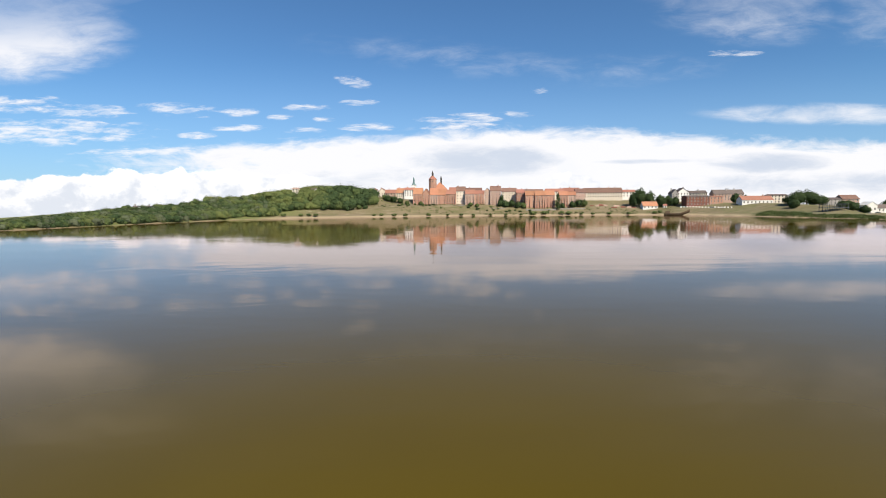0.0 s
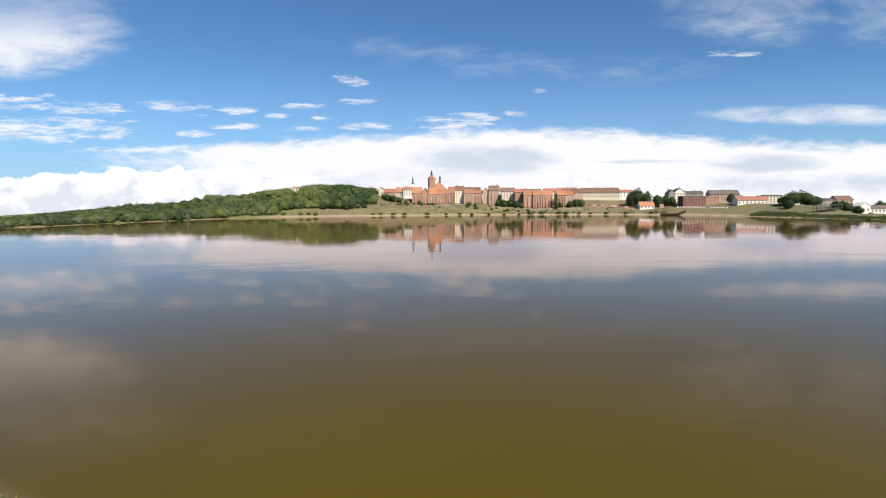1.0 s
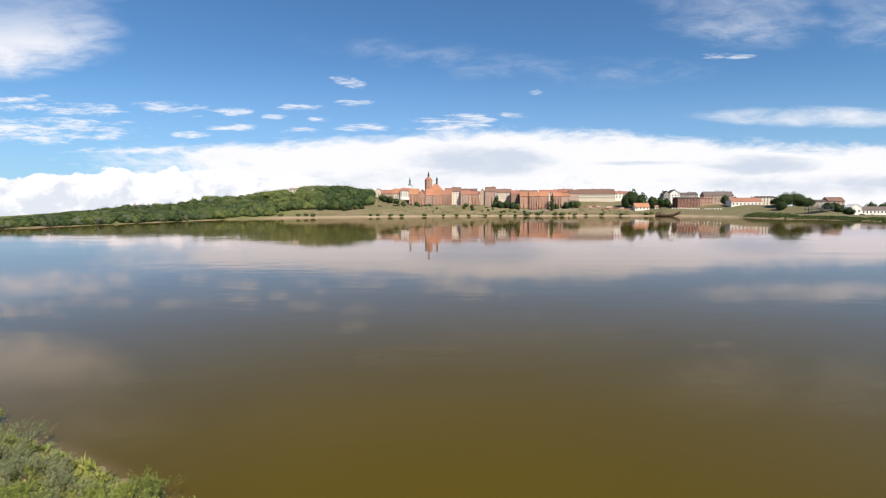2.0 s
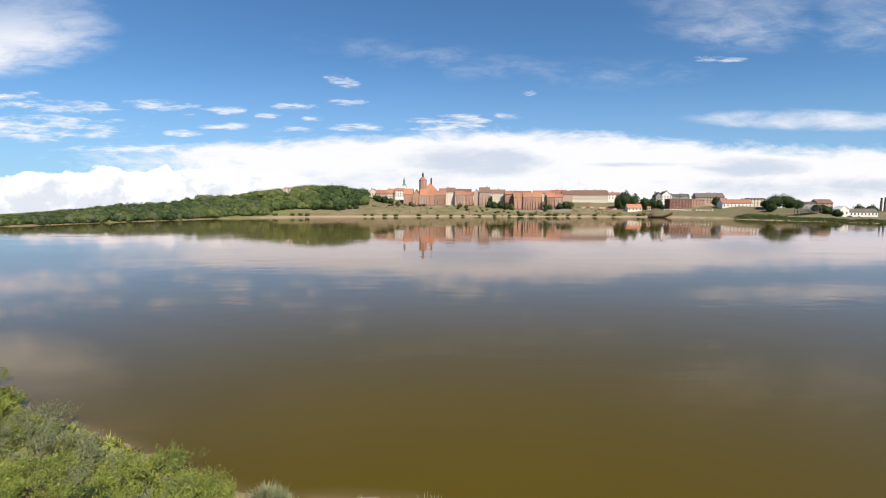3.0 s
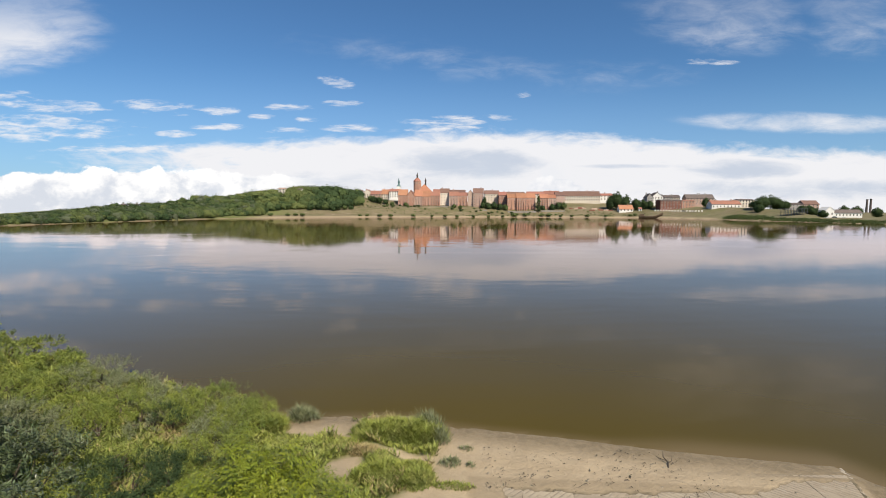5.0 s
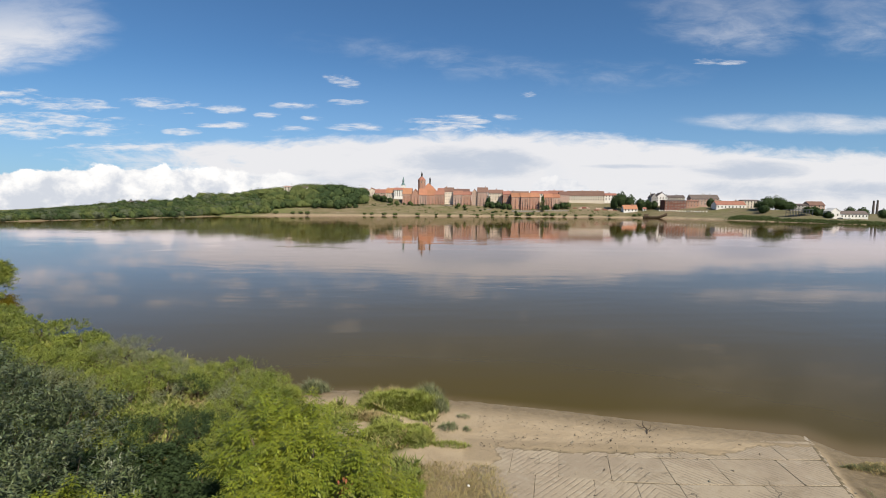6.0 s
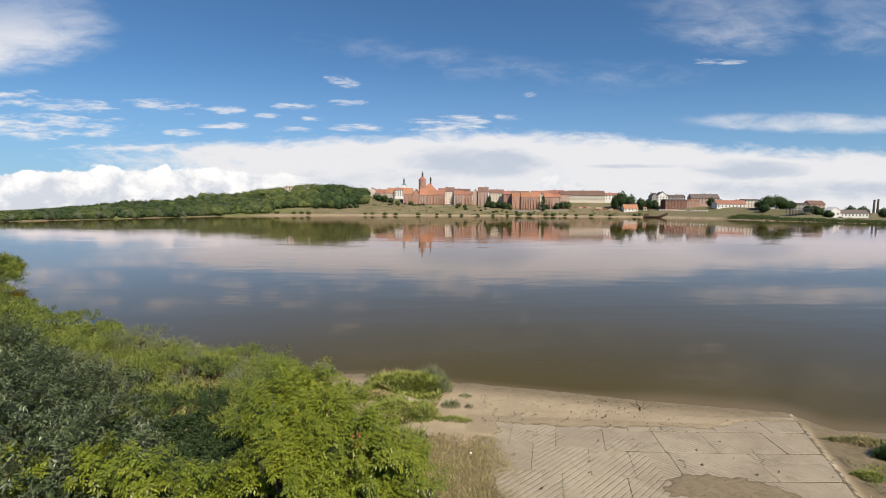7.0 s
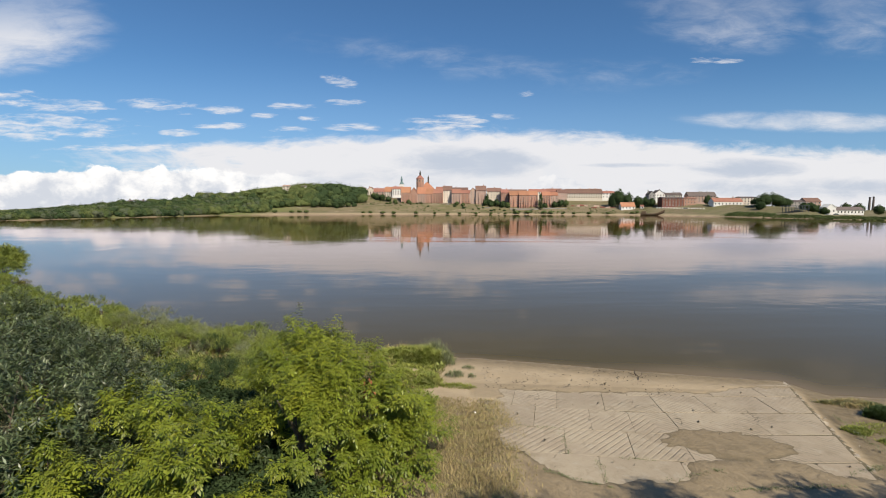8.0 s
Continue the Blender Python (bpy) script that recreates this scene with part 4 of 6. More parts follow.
def broad_tree(x, y, r, h, label, mat=None, group="", name="tree", count=1100, leaf=0.95, seed=0):
    rng = np.random.default_rng(int(abs(x * 13 + y * 7)) + seed)
    z = gz(x, y)
    root = thing(name, label, "tree" if name != "bush" else "bush", group, (x, y, z))
    bm = bmesh.new()
    tube(bm, [(0, 0, -0.4), (0.05 * r, 0, h * 0.3), (0, 0.04 * r, h * 0.75)], [0.05 * h, 0.035 * h, 0.01 * h], 6)
    for i in range(4):
        a = rng.uniform(0, math.tau)
        tube(bm, [(0, 0, h * 0.25), (math.cos(a) * r * 0.4, math.sin(a) * r * 0.4, h * 0.5), (math.cos(a) * r * 0.6, math.sin(a) * r * 0.6, h * 0.65)], [0.025 * h, 0.016 * h, 0.006 * h], 5)
    part("trunk", bm, BARK, root)
    lob = tree_lobes(rng, 0, 0, 0, r, h)
    quads_object("crown", np.concatenate([cores(rng, lob), far_leaves(rng, lob, count, leaf)]), mat or WOOD_DARK, root)
    return root


def poplar(x, y, r, h, label):
    rng = np.random.default_rng(5)
    root = thing("poplar", label, "tree", at=(x, y, gz(x, y)))
    bm = bmesh.new()
    tube(bm, [(0, 0, -0.3), (0, 0, h * 0.5), (0, 0, h * 0.97)], [0.5, 0.3, 0.05], 6)
    part("trunk", bm, BARK, root)
    lob = [(0, 0, h * 0.52, r, r, h * 0.46), (0.3, 0, h * 0.3, r * 1.05, r, h * 0.22), (-0.2, 0, h * 0.78, r * 0.6, r * 0.6, h * 0.22)]
    quads_object("crown", far_leaves(rng, lob, 800, 0.9), WOOD_DARK, root)


poplar(94.8, 592, 2.7, 19.5, "tall slender dark green poplar before the granaries")
for x, y, r, h in ((-117, 597, 4.4, 8.0), (-109, 596, 4.6, 9.0), (-101, 597, 4.0, 7.0), (-122, 600, 3, 6), (-92, 594, 2.6, 4.5), (-138, 606, 3.0, 5.0), (-74, 592, 2.8, 5.0), (-12, 594, 2.6, 4.5), (-4, 593, 2.2, 4.0), (31, 597, 4.4, 8.5), (39, 598, 4.6, 9.0), (47, 597, 4.2, 8.5), (25, 598, 3.6, 7.5), (54, 598, 3.2, 7.0),
                   (27, 602, 3.0, 13.0), (113, 598, 4.2, 8.0), (121, 600, 5.0, 9.5), (128, 600, 4.4, 9.0), (101, 597, 3.0, 6.5)):
    broad_tree(x, y, r, h, "round green tree on the terrace below the town", WOOD_DARK if int(x) % 2 else WOOD_FAR, "terrace trees")
for x, y, r, h in ((-178, 533, 4.6, 7.5), (-170, 538, 4.8, 8.0), (-163, 541, 5.2, 8.5), (-156, 544, 5.0, 8.0), (-150, 547, 5.4, 9.0), (-208, 512, 3.8, 7.5), (-143, 552, 3.4, 5.0), (-136, 556, 3.0, 4.0)):
    broad_tree(x, y, r, h, "round green tree at the foot of the wooded hill", WOOD_FAR if int(x) % 2 else WOOD_DARK, "hill foot trees")
for x, y, r, h in ((198, 606, 8.0, 23.5), (208, 604, 7.5, 20.0), (189, 608, 5.5, 18.0), (219, 602, 6.5, 15.0), (229, 604, 5.5, 12.5), (237, 602, 4.5, 10.0)):
    broad_tree(x, y, r, h, "large dark green tree by the ferry house", WOOD_DARK, "quay trees", count=2400, leaf=1.1)
for x, y, r, h in ((319, 522, 7.0, 11.5), (326, 523, 8.0, 14.0), (335, 524, 8.5, 15.0), (343, 525, 7.5, 13.0), (313, 508, 5.0, 8.5), (351, 525, 6.0, 10.0), (336, 478, 4.5, 7.0), (345, 478, 5.0, 7.5), (355, 477, 4.5, 7.0), (383, 522, 5.0, 8.0), (393, 520, 5.0, 8.5), (402, 518, 4.5, 8.0), (374, 522, 5, 8.5),
                   (425, 540, 6, 13), (436, 536, 6.0, 12.0), (452, 530, 5.0, 10.5), (470, 520, 7.0, 13.5), (482, 516, 6.0, 12.0), (496, 510, 6.0, 12), (300, 590, 5, 11.0), (310, 588, 4, 9), (415, 530, 4.5, 9)):
    broad_tree(x, y, r, h, "dark green tree on the eastern bank", WOOD_DARK, "eastern trees", count=2000)


def woodland():
    """The wooded slope downstream of the town."""
    rng = np.random.default_rng(11)
    packs = []
    tries = rng.random((3300, 2))
    for a, b in tries:
        ang = math.atan(-1.25 + 1.022 * a)
        r = np.interp(ang, FAR_ANG, FAR_R)
        u = math.tan(ang)
        first = np.interp(u, [-1.2, -0.70, -0.6, -0.47, -0.43, -0.36, -0.28, -0.22], [2, 3, 8, 15, 34, 44, 48, 60])
        last = np.interp(u, [-1.2, -0.8, -0.5, -0.3, -0.2], [75, 85, 105, 110, 85])
        d = first + (last - first) * b
        x, y = math.sin(ang) * (r + d), 15 + math.cos(ang) * (r + d)
        tall = np.interp(u, [-1.2, -1.0, -0.8, -0.6, -0.45, -0.3, -0.2], [2.8, 3.4, 5.4, 6.8, 8.2, 9.8, 10.0]) * (rng.uniform(0.75, 1.4) if rng.random() < 0.6 else rng.uniform(0.45, 0.75))
        if u > -0.275 and d > 78:
            continue
        if math.hypot(x + 221, y - 560) < 8:
            continue
        rad = tall * rng.uniform(0.45, 0.78)
        packs.append((x, y, gz(x, y), rad, tall))
    tones = {"light": [], "mid": [], "dark": [], "pale": []}
    for x, y, z, rad, tall in packs:
        cnt = int(80 + 10 * rad * rad)
        slope = x / (y - 10)
        bright = fbm(x, y, 0.022, 4)
        if slope > -0.345:
            tone = rng.choice(("dark", "dark", "dark", "mid"))
        elif slope > -0.47:
            tone = rng.choice(("light", "light", "light", "mid") if bright > -0.3 else ("mid", "dark", "light"))
        else:
            # some downstream trees take the pale leaf colour with haze painted in
            tone = rng.choice(("mid", "mid", "pale", "light") if bright > 0.05 else ("mid", "dark", "dark", "pale"))
        lob = tree_lobes(rng, x, y, z - 0.15 * tall, rad, tall * 1.1)
        tones[tone].append(cores(rng, lob[:3]))
        tones[tone].append(far_leaves(rng, lob, int(min(cnt, 330) * 0.85), 0.075 * rad + 0.38))
    for tone, mat, words in (("light", WOOD_LIGHT, "light green sunlit trees of the hillside woods"), ("mid", WOOD_FAR, "dense green deciduous woods on the hillside"), ("dark", WOOD_DARK, "dark green trees of the hillside woods"), ("pale", WOOD_HAZE, "scrub woods of the low downstream hill, distance haze in their colour")):
        tagged(quads_object("woodland", np.concatenate(tones[tone]), mat), words, "woods", kind="stuff")


woodland()


def shore_bushes():
    rng = random.Random(4)
    spots = [(-205, 484), (-190, 494), (-176, 500), (-183, 498), (-120, 532), (-112, 535), (-98, 538), (-86, 543), (-60, 552), (-38, 556), (-22, 559), (-8, 562), (12, 565), (30, 567), (48, 569), (62, 572),
             (76, 573), (96, 573), (104, 572), (118, 571), (132, 571), (150, 570), (172, 568), (200, 566), (206, 566)]
    for x, y in spots:
        s = rng.uniform(2.0, 3.4) * (1.4 if x < -170 or 58 < x < 105 else 1.0)
        broad_tree(x, y, s, s * 1.1, "low rounded willow bush at the water's edge", WOOD_FAR, "shore bushes", "bush", 330, 0.55)
    quads = []
    gen = np.random.default_rng(77)
    for i in range(420):
        x = rng.uniform(-150, 225)
        y = rng.uniform(568, 606) - abs(x) * 0.05
        s = rng.uniform(0.5, 1.5)
        z, near, far, dn, df = survey(np.array([x]), np.array([y]))
        if far[0] and df[0] > 6 and fbm(x, y, 0.05, 3) > -0.15:
            quads.append(far_leaves(gen, [(x, y, float(z[0]) + s * 0.3, s * 1.3, s, s * 0.8)], 40, 0.5))
    tagged(quads_object("slope_scrub", np.concatenate(quads), WOOD_FAR), "scattered low scrub on the grassy slope", "scrub", kind="stuff")
    for i in range(34):
        x = rng.uniform(-130, 130)
        y = rng.uniform(582, 595) - abs(x) * 0.04
        s = rng.uniform(1.2, 2.6)
        broad_tree(x, y, s, s * rng.uniform(0.9, 1.3), "garden shrub on the terrace slope", WOOD_FAR if i % 3 else WOOD_DARK, "terrace shrubs", "bush", 260, 0.55)


shore_bushes()


def bank_scrub():
    """Rank green growth on the low eastern shore."""
    rng = np.random.default_rng(8)
    quads = []
    for i in range(900):
        t = rng.random() ** 1.2
        x = np.interp(t, [0, 0.3, 0.6, 1], [259, 264, 279, 296])
        y = np.interp(t, [0, 0.3, 0.6, 1], [480, 438, 396, 345])
        d = rng.uniform(0.5, 26) if t < 0.35 else rng.uniform(0.5, 14)
        x, y = x + d * 0.9, y + d * 0.5
        s = rng.uniform(0.7, 1.7) * (1.6 if t < 0.3 else 0.8)
        quads.append(far_leaves(rng, [(x, y, gz(x, y) + s * 0.2, s, s, s * 0.8)], 40, 0.55))
    tagged(quads_object("riverside_scrub", np.concatenate(quads), WOOD_FAR), "rank green growth along the low shore", "scrub", kind="stuff")


bank_scrub()


def terrace_details():
    """Low masonry walls, steps of rubble, quay posts and pavilion on the far bank."""
    rng = random.Random(12)
    for x0, x1, y, h in ((-70, -20, 593, 1.6), (-18, 30, 592, 1.3), (56, 92, 592, 1.8), (98, 128, 594, 1.6)):
        z = min(gz(x0, y), gz(x1, y))
        wall = thing("retaining_wall", "low stone retaining wall below the granaries", "wall", "terrace walls", ((x0 + x1) / 2, y, z))
        bm = bmesh.new()
        box(bm, (x0 - x1) / 2, (x1 - x0) / 2, 0, 0.8, -1.0, h)
        part("masonry", bm, STONE, wall)
        bm = bmesh.new()
        box(bm, (x0 - x1) / 2 - 0.1, (x1 - x0) / 2 + 0.1, -0.12, 0.92, h, h + 0.22)
        part("coping", bm, CONCRETE, wall)
    for i in range(9):
        x = 138 + i * 6.2 + rng.uniform(-1, 1)
        y = 601 + rng.uniform(-5, 6)
        ruin = thing("ruined_wall", "broken red brick wall on the slope", "ruin", "slope ruins", (x, y, gz(x, y)), rng.uniform(-8, 8))
        bm = bmesh.new()
        w = rng.uniform(2.0, 3.6)
        vs = box(bm, -w, w, 0, 0.9, -0.8, rng.uniform(1.0, 2.0))
        for v in vs[4:]:
            v.co.z += rng.uniform(-0.6, 0.6)
        part("masonry", bm, BRICK_PALE if i % 2 else BRICK_DARK, ruin)
    for i in range(17):
        x = 236 + i * 2.7
        y = 583 - i * 1.6
        post = thing("quay_post", "white concrete block along the quay road", "bollard", "quay posts", (x, y, gz(x, y)))
        bm = bmesh.new()
        vs = box(bm, -0.7, 0.7, -0.4, 0.4, -0.4, 1.5)
        bmesh.ops.bevel(bm, geom=bm.edges[:], offset=0.12, segments=1, affect="EDGES")
        part("block", bm, WHITE, post)
    shelter = thing("steel_pavilion", "dark open steel pavilion by the eastern bank", "pavilion", at=(318, 461, gz(318, 461)))
    for i in range(8):
        bm = bmesh.new()
        box(bm, -10 + i * 2.9, -9.7 + i * 2.9, -0.15, 0.15, -0.5, 6.2)
        part("post", bm, STEEL, shelter)
        bm = bmesh.new()
        box(bm, -10 + i * 2.9, -9.7 + i * 2.9, 5.85, 6.15, -0.5, 6.2)
        part("post", bm, STEEL, shelter)
    for z in (3.0, 6.2):
        bm = bmesh.new()
        box(bm, -10.6, 11.2, -0.6, 6.6, z, z + 0.35)
        part("deck", bm, STEEL, shelter)


terrace_details()


def parked_car(x, y, rz, paint, label):
    """A small far car: body, cabin, wheels and windows."""
    car = thing("parked_car", label, "car", "quay cars", (x, y, gz(x, y)), rz)
    bm = bmesh.new()
    box(bm, -2.1, 2.1, -0.85, 0.85, 0.3, 0.85)
    bmesh.ops.bevel(bm, geom=bm.edges[:], offset=0.12, segments=2, affect="EDGES")
    vs = box(bm, -1.3, 1.2, -0.78, 0.78, 0.83, 1.45)
    for v in vs[4:]:
        v.co.x *= 0.72
        v.co.y *= 0.86
    part("body", bm, paint, car)
    bm = bmesh.new()
    vs = box(bm, -1.1, 1.0, -0.80, 0.80, 0.92, 1.34)
    for v in vs[4:]:
        v.co.x *= 0.8
        v.co.y *= 0.9
    part("window_band", bm, PANE, car)
    for wx in (-1.3, 1.3):
        for wy in (-0.8, 0.8):
            bm = bmesh.new()
            bmesh.ops.create_cone(bm, cap_ends=True, segments=14, radius1=0.32, radius2=0.32, depth=0.2, matrix=pose(wx, wy, 0.32, 90))
            part("wheel", bm, DARKCAP, car)


for i, (x, y) in enumerate(((352, 478), (358, 476), (364, 474), (371, 472), (262, 566), (270, 561), (345, 481))):
    parked_car(x, y, -14, WHITE if i % 2 else STEEL, "small white car parked by the bank" if i % 2 else "small dark car parked by the bank")


def wooden_boat():
    """A broad river barge with a raised stem, moored at the quay."""
    root = thing("wooden_boat", "dark wooden barge with an upswept stem at the quay", "boat", at=(213, 540, 0.0), rz=-24)
    bm = bmesh.new()
    rings = []
    for i in range(13):
        t = i / 12
        x = -12 + 25 * t
        half = 2.6 * math.sin(math.pi * min(0.12 + 0.88 * (1 - t) * 1.05, 1.0)) ** 0.5 if t > 0.5 else 2.6 * (0.55 + 0.45 * min(t * 4, 1))
        keel = -0.5 + 5.5 * max(t - 0.62, 0) ** 1.5 * 3.0
        gun = 2.2 + 6.5 * max(t - 0.55, 0) ** 1.6 * 2.6
        rings.append([bm.verts.new(p) for p in ((x, -half, gun), (x, -half * 0.85, (keel + gun) / 2), (x, 0, keel), (x, half * 0.85, (keel + gun) / 2), (x, half, gun), (x, half * 0.8, gun - 0.1), (x, 0, keel + 0.7), (x, -half * 0.8, gun - 0.1))])
    for r0, r1 in zip(rings, rings[1:]):
        for k in range(8):
            bm.faces.new((r0[k], r0[(k + 1) % 8], r1[(k + 1) % 8], r1[k]))
    bm.faces.new(rings[0][::-1])
    bm.faces.new(rings[-1])
    part("hull", bm, TIMBER, root)
    bm = bmesh.new()
    box(bm, -11, -6, -1.7, 1.7, 1.0, 4.6)
    part("cabin", bm, TIMBER, root)


wooden_boat()


# ---- near bank: boat ramp ----
def slab_mesh(quad, seed):
    """A cast slab over four corners (x, y), with chipped corners and a worn, bevelled rim; follows the ramp's slope."""
    rng = random.Random(seed)
    mx, my = sum(p[0] for p in quad) / 4, sum(p[1] for p in quad) / 4
    mz = ramp_z(mx, my)
    bm = bmesh.new()
    pts = []
    for i in range(4):
        p, a, b = Vector(quad[i]), Vector(quad[i - 1]), Vector(quad[(i + 1) % 4])
        for q in (a, b):
            pts.append(p + (q - p).normalized() * rng.uniform(0.02, 0.12))
        if rng.random() < 0.6:
            pts.insert(len(pts), p + (b - p) * rng.uniform(0.3, 0.7) + Vector((rng.uniform(-0.015, 0.015), rng.uniform(-0.015, 0.015))))
    c = Vector((mx, my))
    lean = rng.uniform(-0.004, 0.004)

    def ring(shrink, dz):
        out = []
        for p in pts:
            q = p + Vector((max(-1, min(1, (c.x - p.x) * 3)) * shrink * 0.75, max(-1, min(1, (c.y - p.y) * 3)) * shrink * 1.5))
            out.append(bm.verts.new((q.x - mx, q.y - my, ramp_z(q.x, q.y) - mz + dz + lean * (q.x - mx))))
        return out

    low, mid, top = ring(0.008, -0.2), ring(0.008, -0.006), ring(0.017, 0.0)
    k = len(pts)
    for a, b in ((low, mid), (mid, top)):
        for i in range(k):
            bm.faces.new((a[i], a[(i + 1) % k], b[(i + 1) % k], b[i]))
    bm.faces.new(top)
    me = bpy.data.meshes.new("slab")
    bm.to_mesh(me)
    bm.free()
    me.materials.append(SLAB)
    return me, (mx, my, mz)


def slab_material():
    """Weathered concrete with slanting cast grooves that meet in a herringbone along the ramp's middle."""
    mat = bpy.data.materials.new("grooved_concrete")
    mat.use_nodes = True
    tree = mat.node_tree
    tree.nodes.clear()
    n = Nodes(tree)
    pos = n.put("ShaderNodeNewGeometry").outputs["Position"]
    sep = n.put("ShaderNodeSeparateXYZ", (pos,))
    x, y = sep.outputs[0], sep.outputs[1]
    rnd = n.put("ShaderNodeObjectInfo").outputs["Random"]
    arm = n.m("ABSOLUTE", n.m("SUBTRACT", x, 8.0))
    wob = n.m("MULTIPLY", n.noise(pos, 1.5, 3.0), 0.05)
    saw = n.m("FRACT", n.m("DIVIDE", n.m("ADD", n.m("ADD", n.m("MULTIPLY", y, 0.67), n.m("MULTIPLY", arm, 0.74)), wob), 0.19))
    groove = n.step(n.m("ABSOLUTE", n.m("SUBTRACT", saw, 0.5)), 0.20, 0.05)
    worn = n.step(n.m("ADD", n.noise(pos, 0.9, 5.0, 0.6), n.m("MULTIPLY", n.m("SUBTRACT", rnd, 0.5), 0.16)), 0.33, 0.55)
    worn = n.m("MULTIPLY", worn, n.step(n.noise(pos, 3.2, 4.0, 0.65), 0.34, 0.52))
    worn = n.m("MULTIPLY", worn, n.step(n.m("SUBTRACT", y, n.m("MULTIPLY", n.m("ABSOLUTE", n.m("SUBTRACT", x, 7.8)), 0.075)), 19.6, 19.75))
    worn = n.m("MULTIPLY", worn, n.step(x, 7.0, 9.5, 0.7, 1.3))
    cut = n.m("MULTIPLY", groove, worn)
    big, mid, fine = n.noise(pos, 0.5, 5.0, 0.6, 0.3), n.noise(pos, 3.0, 6.0, 0.65), n.noise(pos, 26.0, 4.0, 0.6)
    col = n.mix(n.step(big, 0.35, 0.65), (0.3939, 0.3276, 0.234), (0.3393, 0.2769, 0.1989))
    col = n.mix(n.m("MULTIPLY", n.step(mid, 0.5, 0.72), 0.6), col, (0.4212, 0.3705, 0.2847))
    col = n.mix(n.m("MULTIPLY", n.step(fine, 0.52, 0.75), 0.35), col, (0.195, 0.1638, 0.1248))
    col = n.mix(n.m("MULTIPLY", cut, 0.5), col, (0.20, 0.168, 0.118))
    warp = n.put("ShaderNodeVectorMath", (pos, n.put("ShaderNodeVectorMath", (n.put("ShaderNodeTexNoise", {"Vector": pos, "Scale": 1.3, "Detail": 5.0}).outputs[1], (0.9, 0.9, 0.9)), operation="MULTIPLY").outputs[0]), operation="ADD").outputs[0]
    cell = n.put("ShaderNodeTexVoronoi", {"Vector": warp, "Scale": 0.55}, feature="DISTANCE_TO_EDGE").outputs[0]
    crack = n.m("MULTIPLY", n.step(cell, 0.016, 0.004), n.step(n.noise(pos, 0.45, 3.0), 0.55, 0.65))
    col = n.mix(n.m("MULTIPLY", crack, 0.8), col, (0.078, 0.0663, 0.0468))
    stain = n.step(n.noise(pos, 1.1, 7.0, 0.7, 0.8), 0.52, 0.66)
    col = n.mix(n.m("MULTIPLY", stain, 0.5), col, (0.2418, 0.195, 0.1287))
    grit = n.step(n.noise(pos, 7.0, 6.0, 0.7, 0.6), 0.55, 0.72)
    col = n.mix(n.m("MULTIPLY", grit, 0.45), col, (0.2652, 0.2145, 0.1443))
    col = n.put("ShaderNodeHueSaturation", {"Value": n.put("ShaderNodeMapRange", (rnd, 0.0, 1.0, 0.93, 1.06)).outputs[0], "Color": col}).outputs[0]
    h = n.m("ADD", n.m("MULTIPLY", mid, 0.25), n.m("SUBTRACT", n.m("MULTIPLY", fine, 0.2), n.m("ADD", n.m("MULTIPLY", cut, 0.7), n.m("MULTIPLY", crack, 0.8))))
    b = n.put("ShaderNodeBump", {"Height": h, "Strength": 0.8, "Distance": 0.03})
    p = n.put("ShaderNodeBsdfPrincipled", {"Base Color": col, "Roughness": 0.92, "Normal": b.outputs[0], "Specular IOR Level": 0.25})
    out = n.put("ShaderNodeOutputMaterial")
    tree.links.new(p.outputs[0], out.inputs[0])
    return mat


SLAB = slab_material()


def boat_ramp():
    root = thing("boat_ramp", "sloping boat ramp of grooved concrete slabs by the water", "boat ramp")
    tagged(root, kind="structure")
    rng = random.Random(3)
    lines = (17.75, 19.64, 21.58, 23.56, 25.46, 27.15)
    joints = ((3.0, 5.14, 7.4, 9.6, 11.4, 12.9), (2.2, 4.56, 6.57, 8.2, 10.7, 13.4), (2.0, 3.91, 5.86, 7.25, 8.75, 11.7, 14.3), (2.2, 3.35, 5.07, 6.86, 8.93, 10.84, 13.36, 15.1), (2.6, 4.5, 6.36, 8.26, 10.0, 11.82, 14.07, 15.9))

    def bend(x, y0):
        return y0 + 0.075 * abs(x - 7.8)

    k = 0
    for r, cuts in enumerate(joints):
        for x0, x1 in zip(cuts, cuts[1:]):
            fan0, fan1 = (0.97 * float(np.interp(v, [4, 7, 10, 13], [0.18, 0.21, 0.06, 0.10])) for v in (x0, x1))
            last = x1 == cuts[-1]
            lo, hi = lines[r], lines[r + 1]
            quad = [(x0 - fan0, bend(x0, lo)), (ramp_right(bend(x1, lo)) if last else x1 - fan1, bend(x1, lo)), (ramp_right(bend(x1, hi)) if last else x1 + fan1, bend(x1, hi)), (x0 + fan0, bend(x0, hi))]
            me, at = slab_mesh(quad, k)
            ob = new("slab", me)
            ob.parent = root
            ob.location = (at[0], at[1], at[2] + rng.uniform(-0.004, 0.004))
            k += 1


boat_ramp()


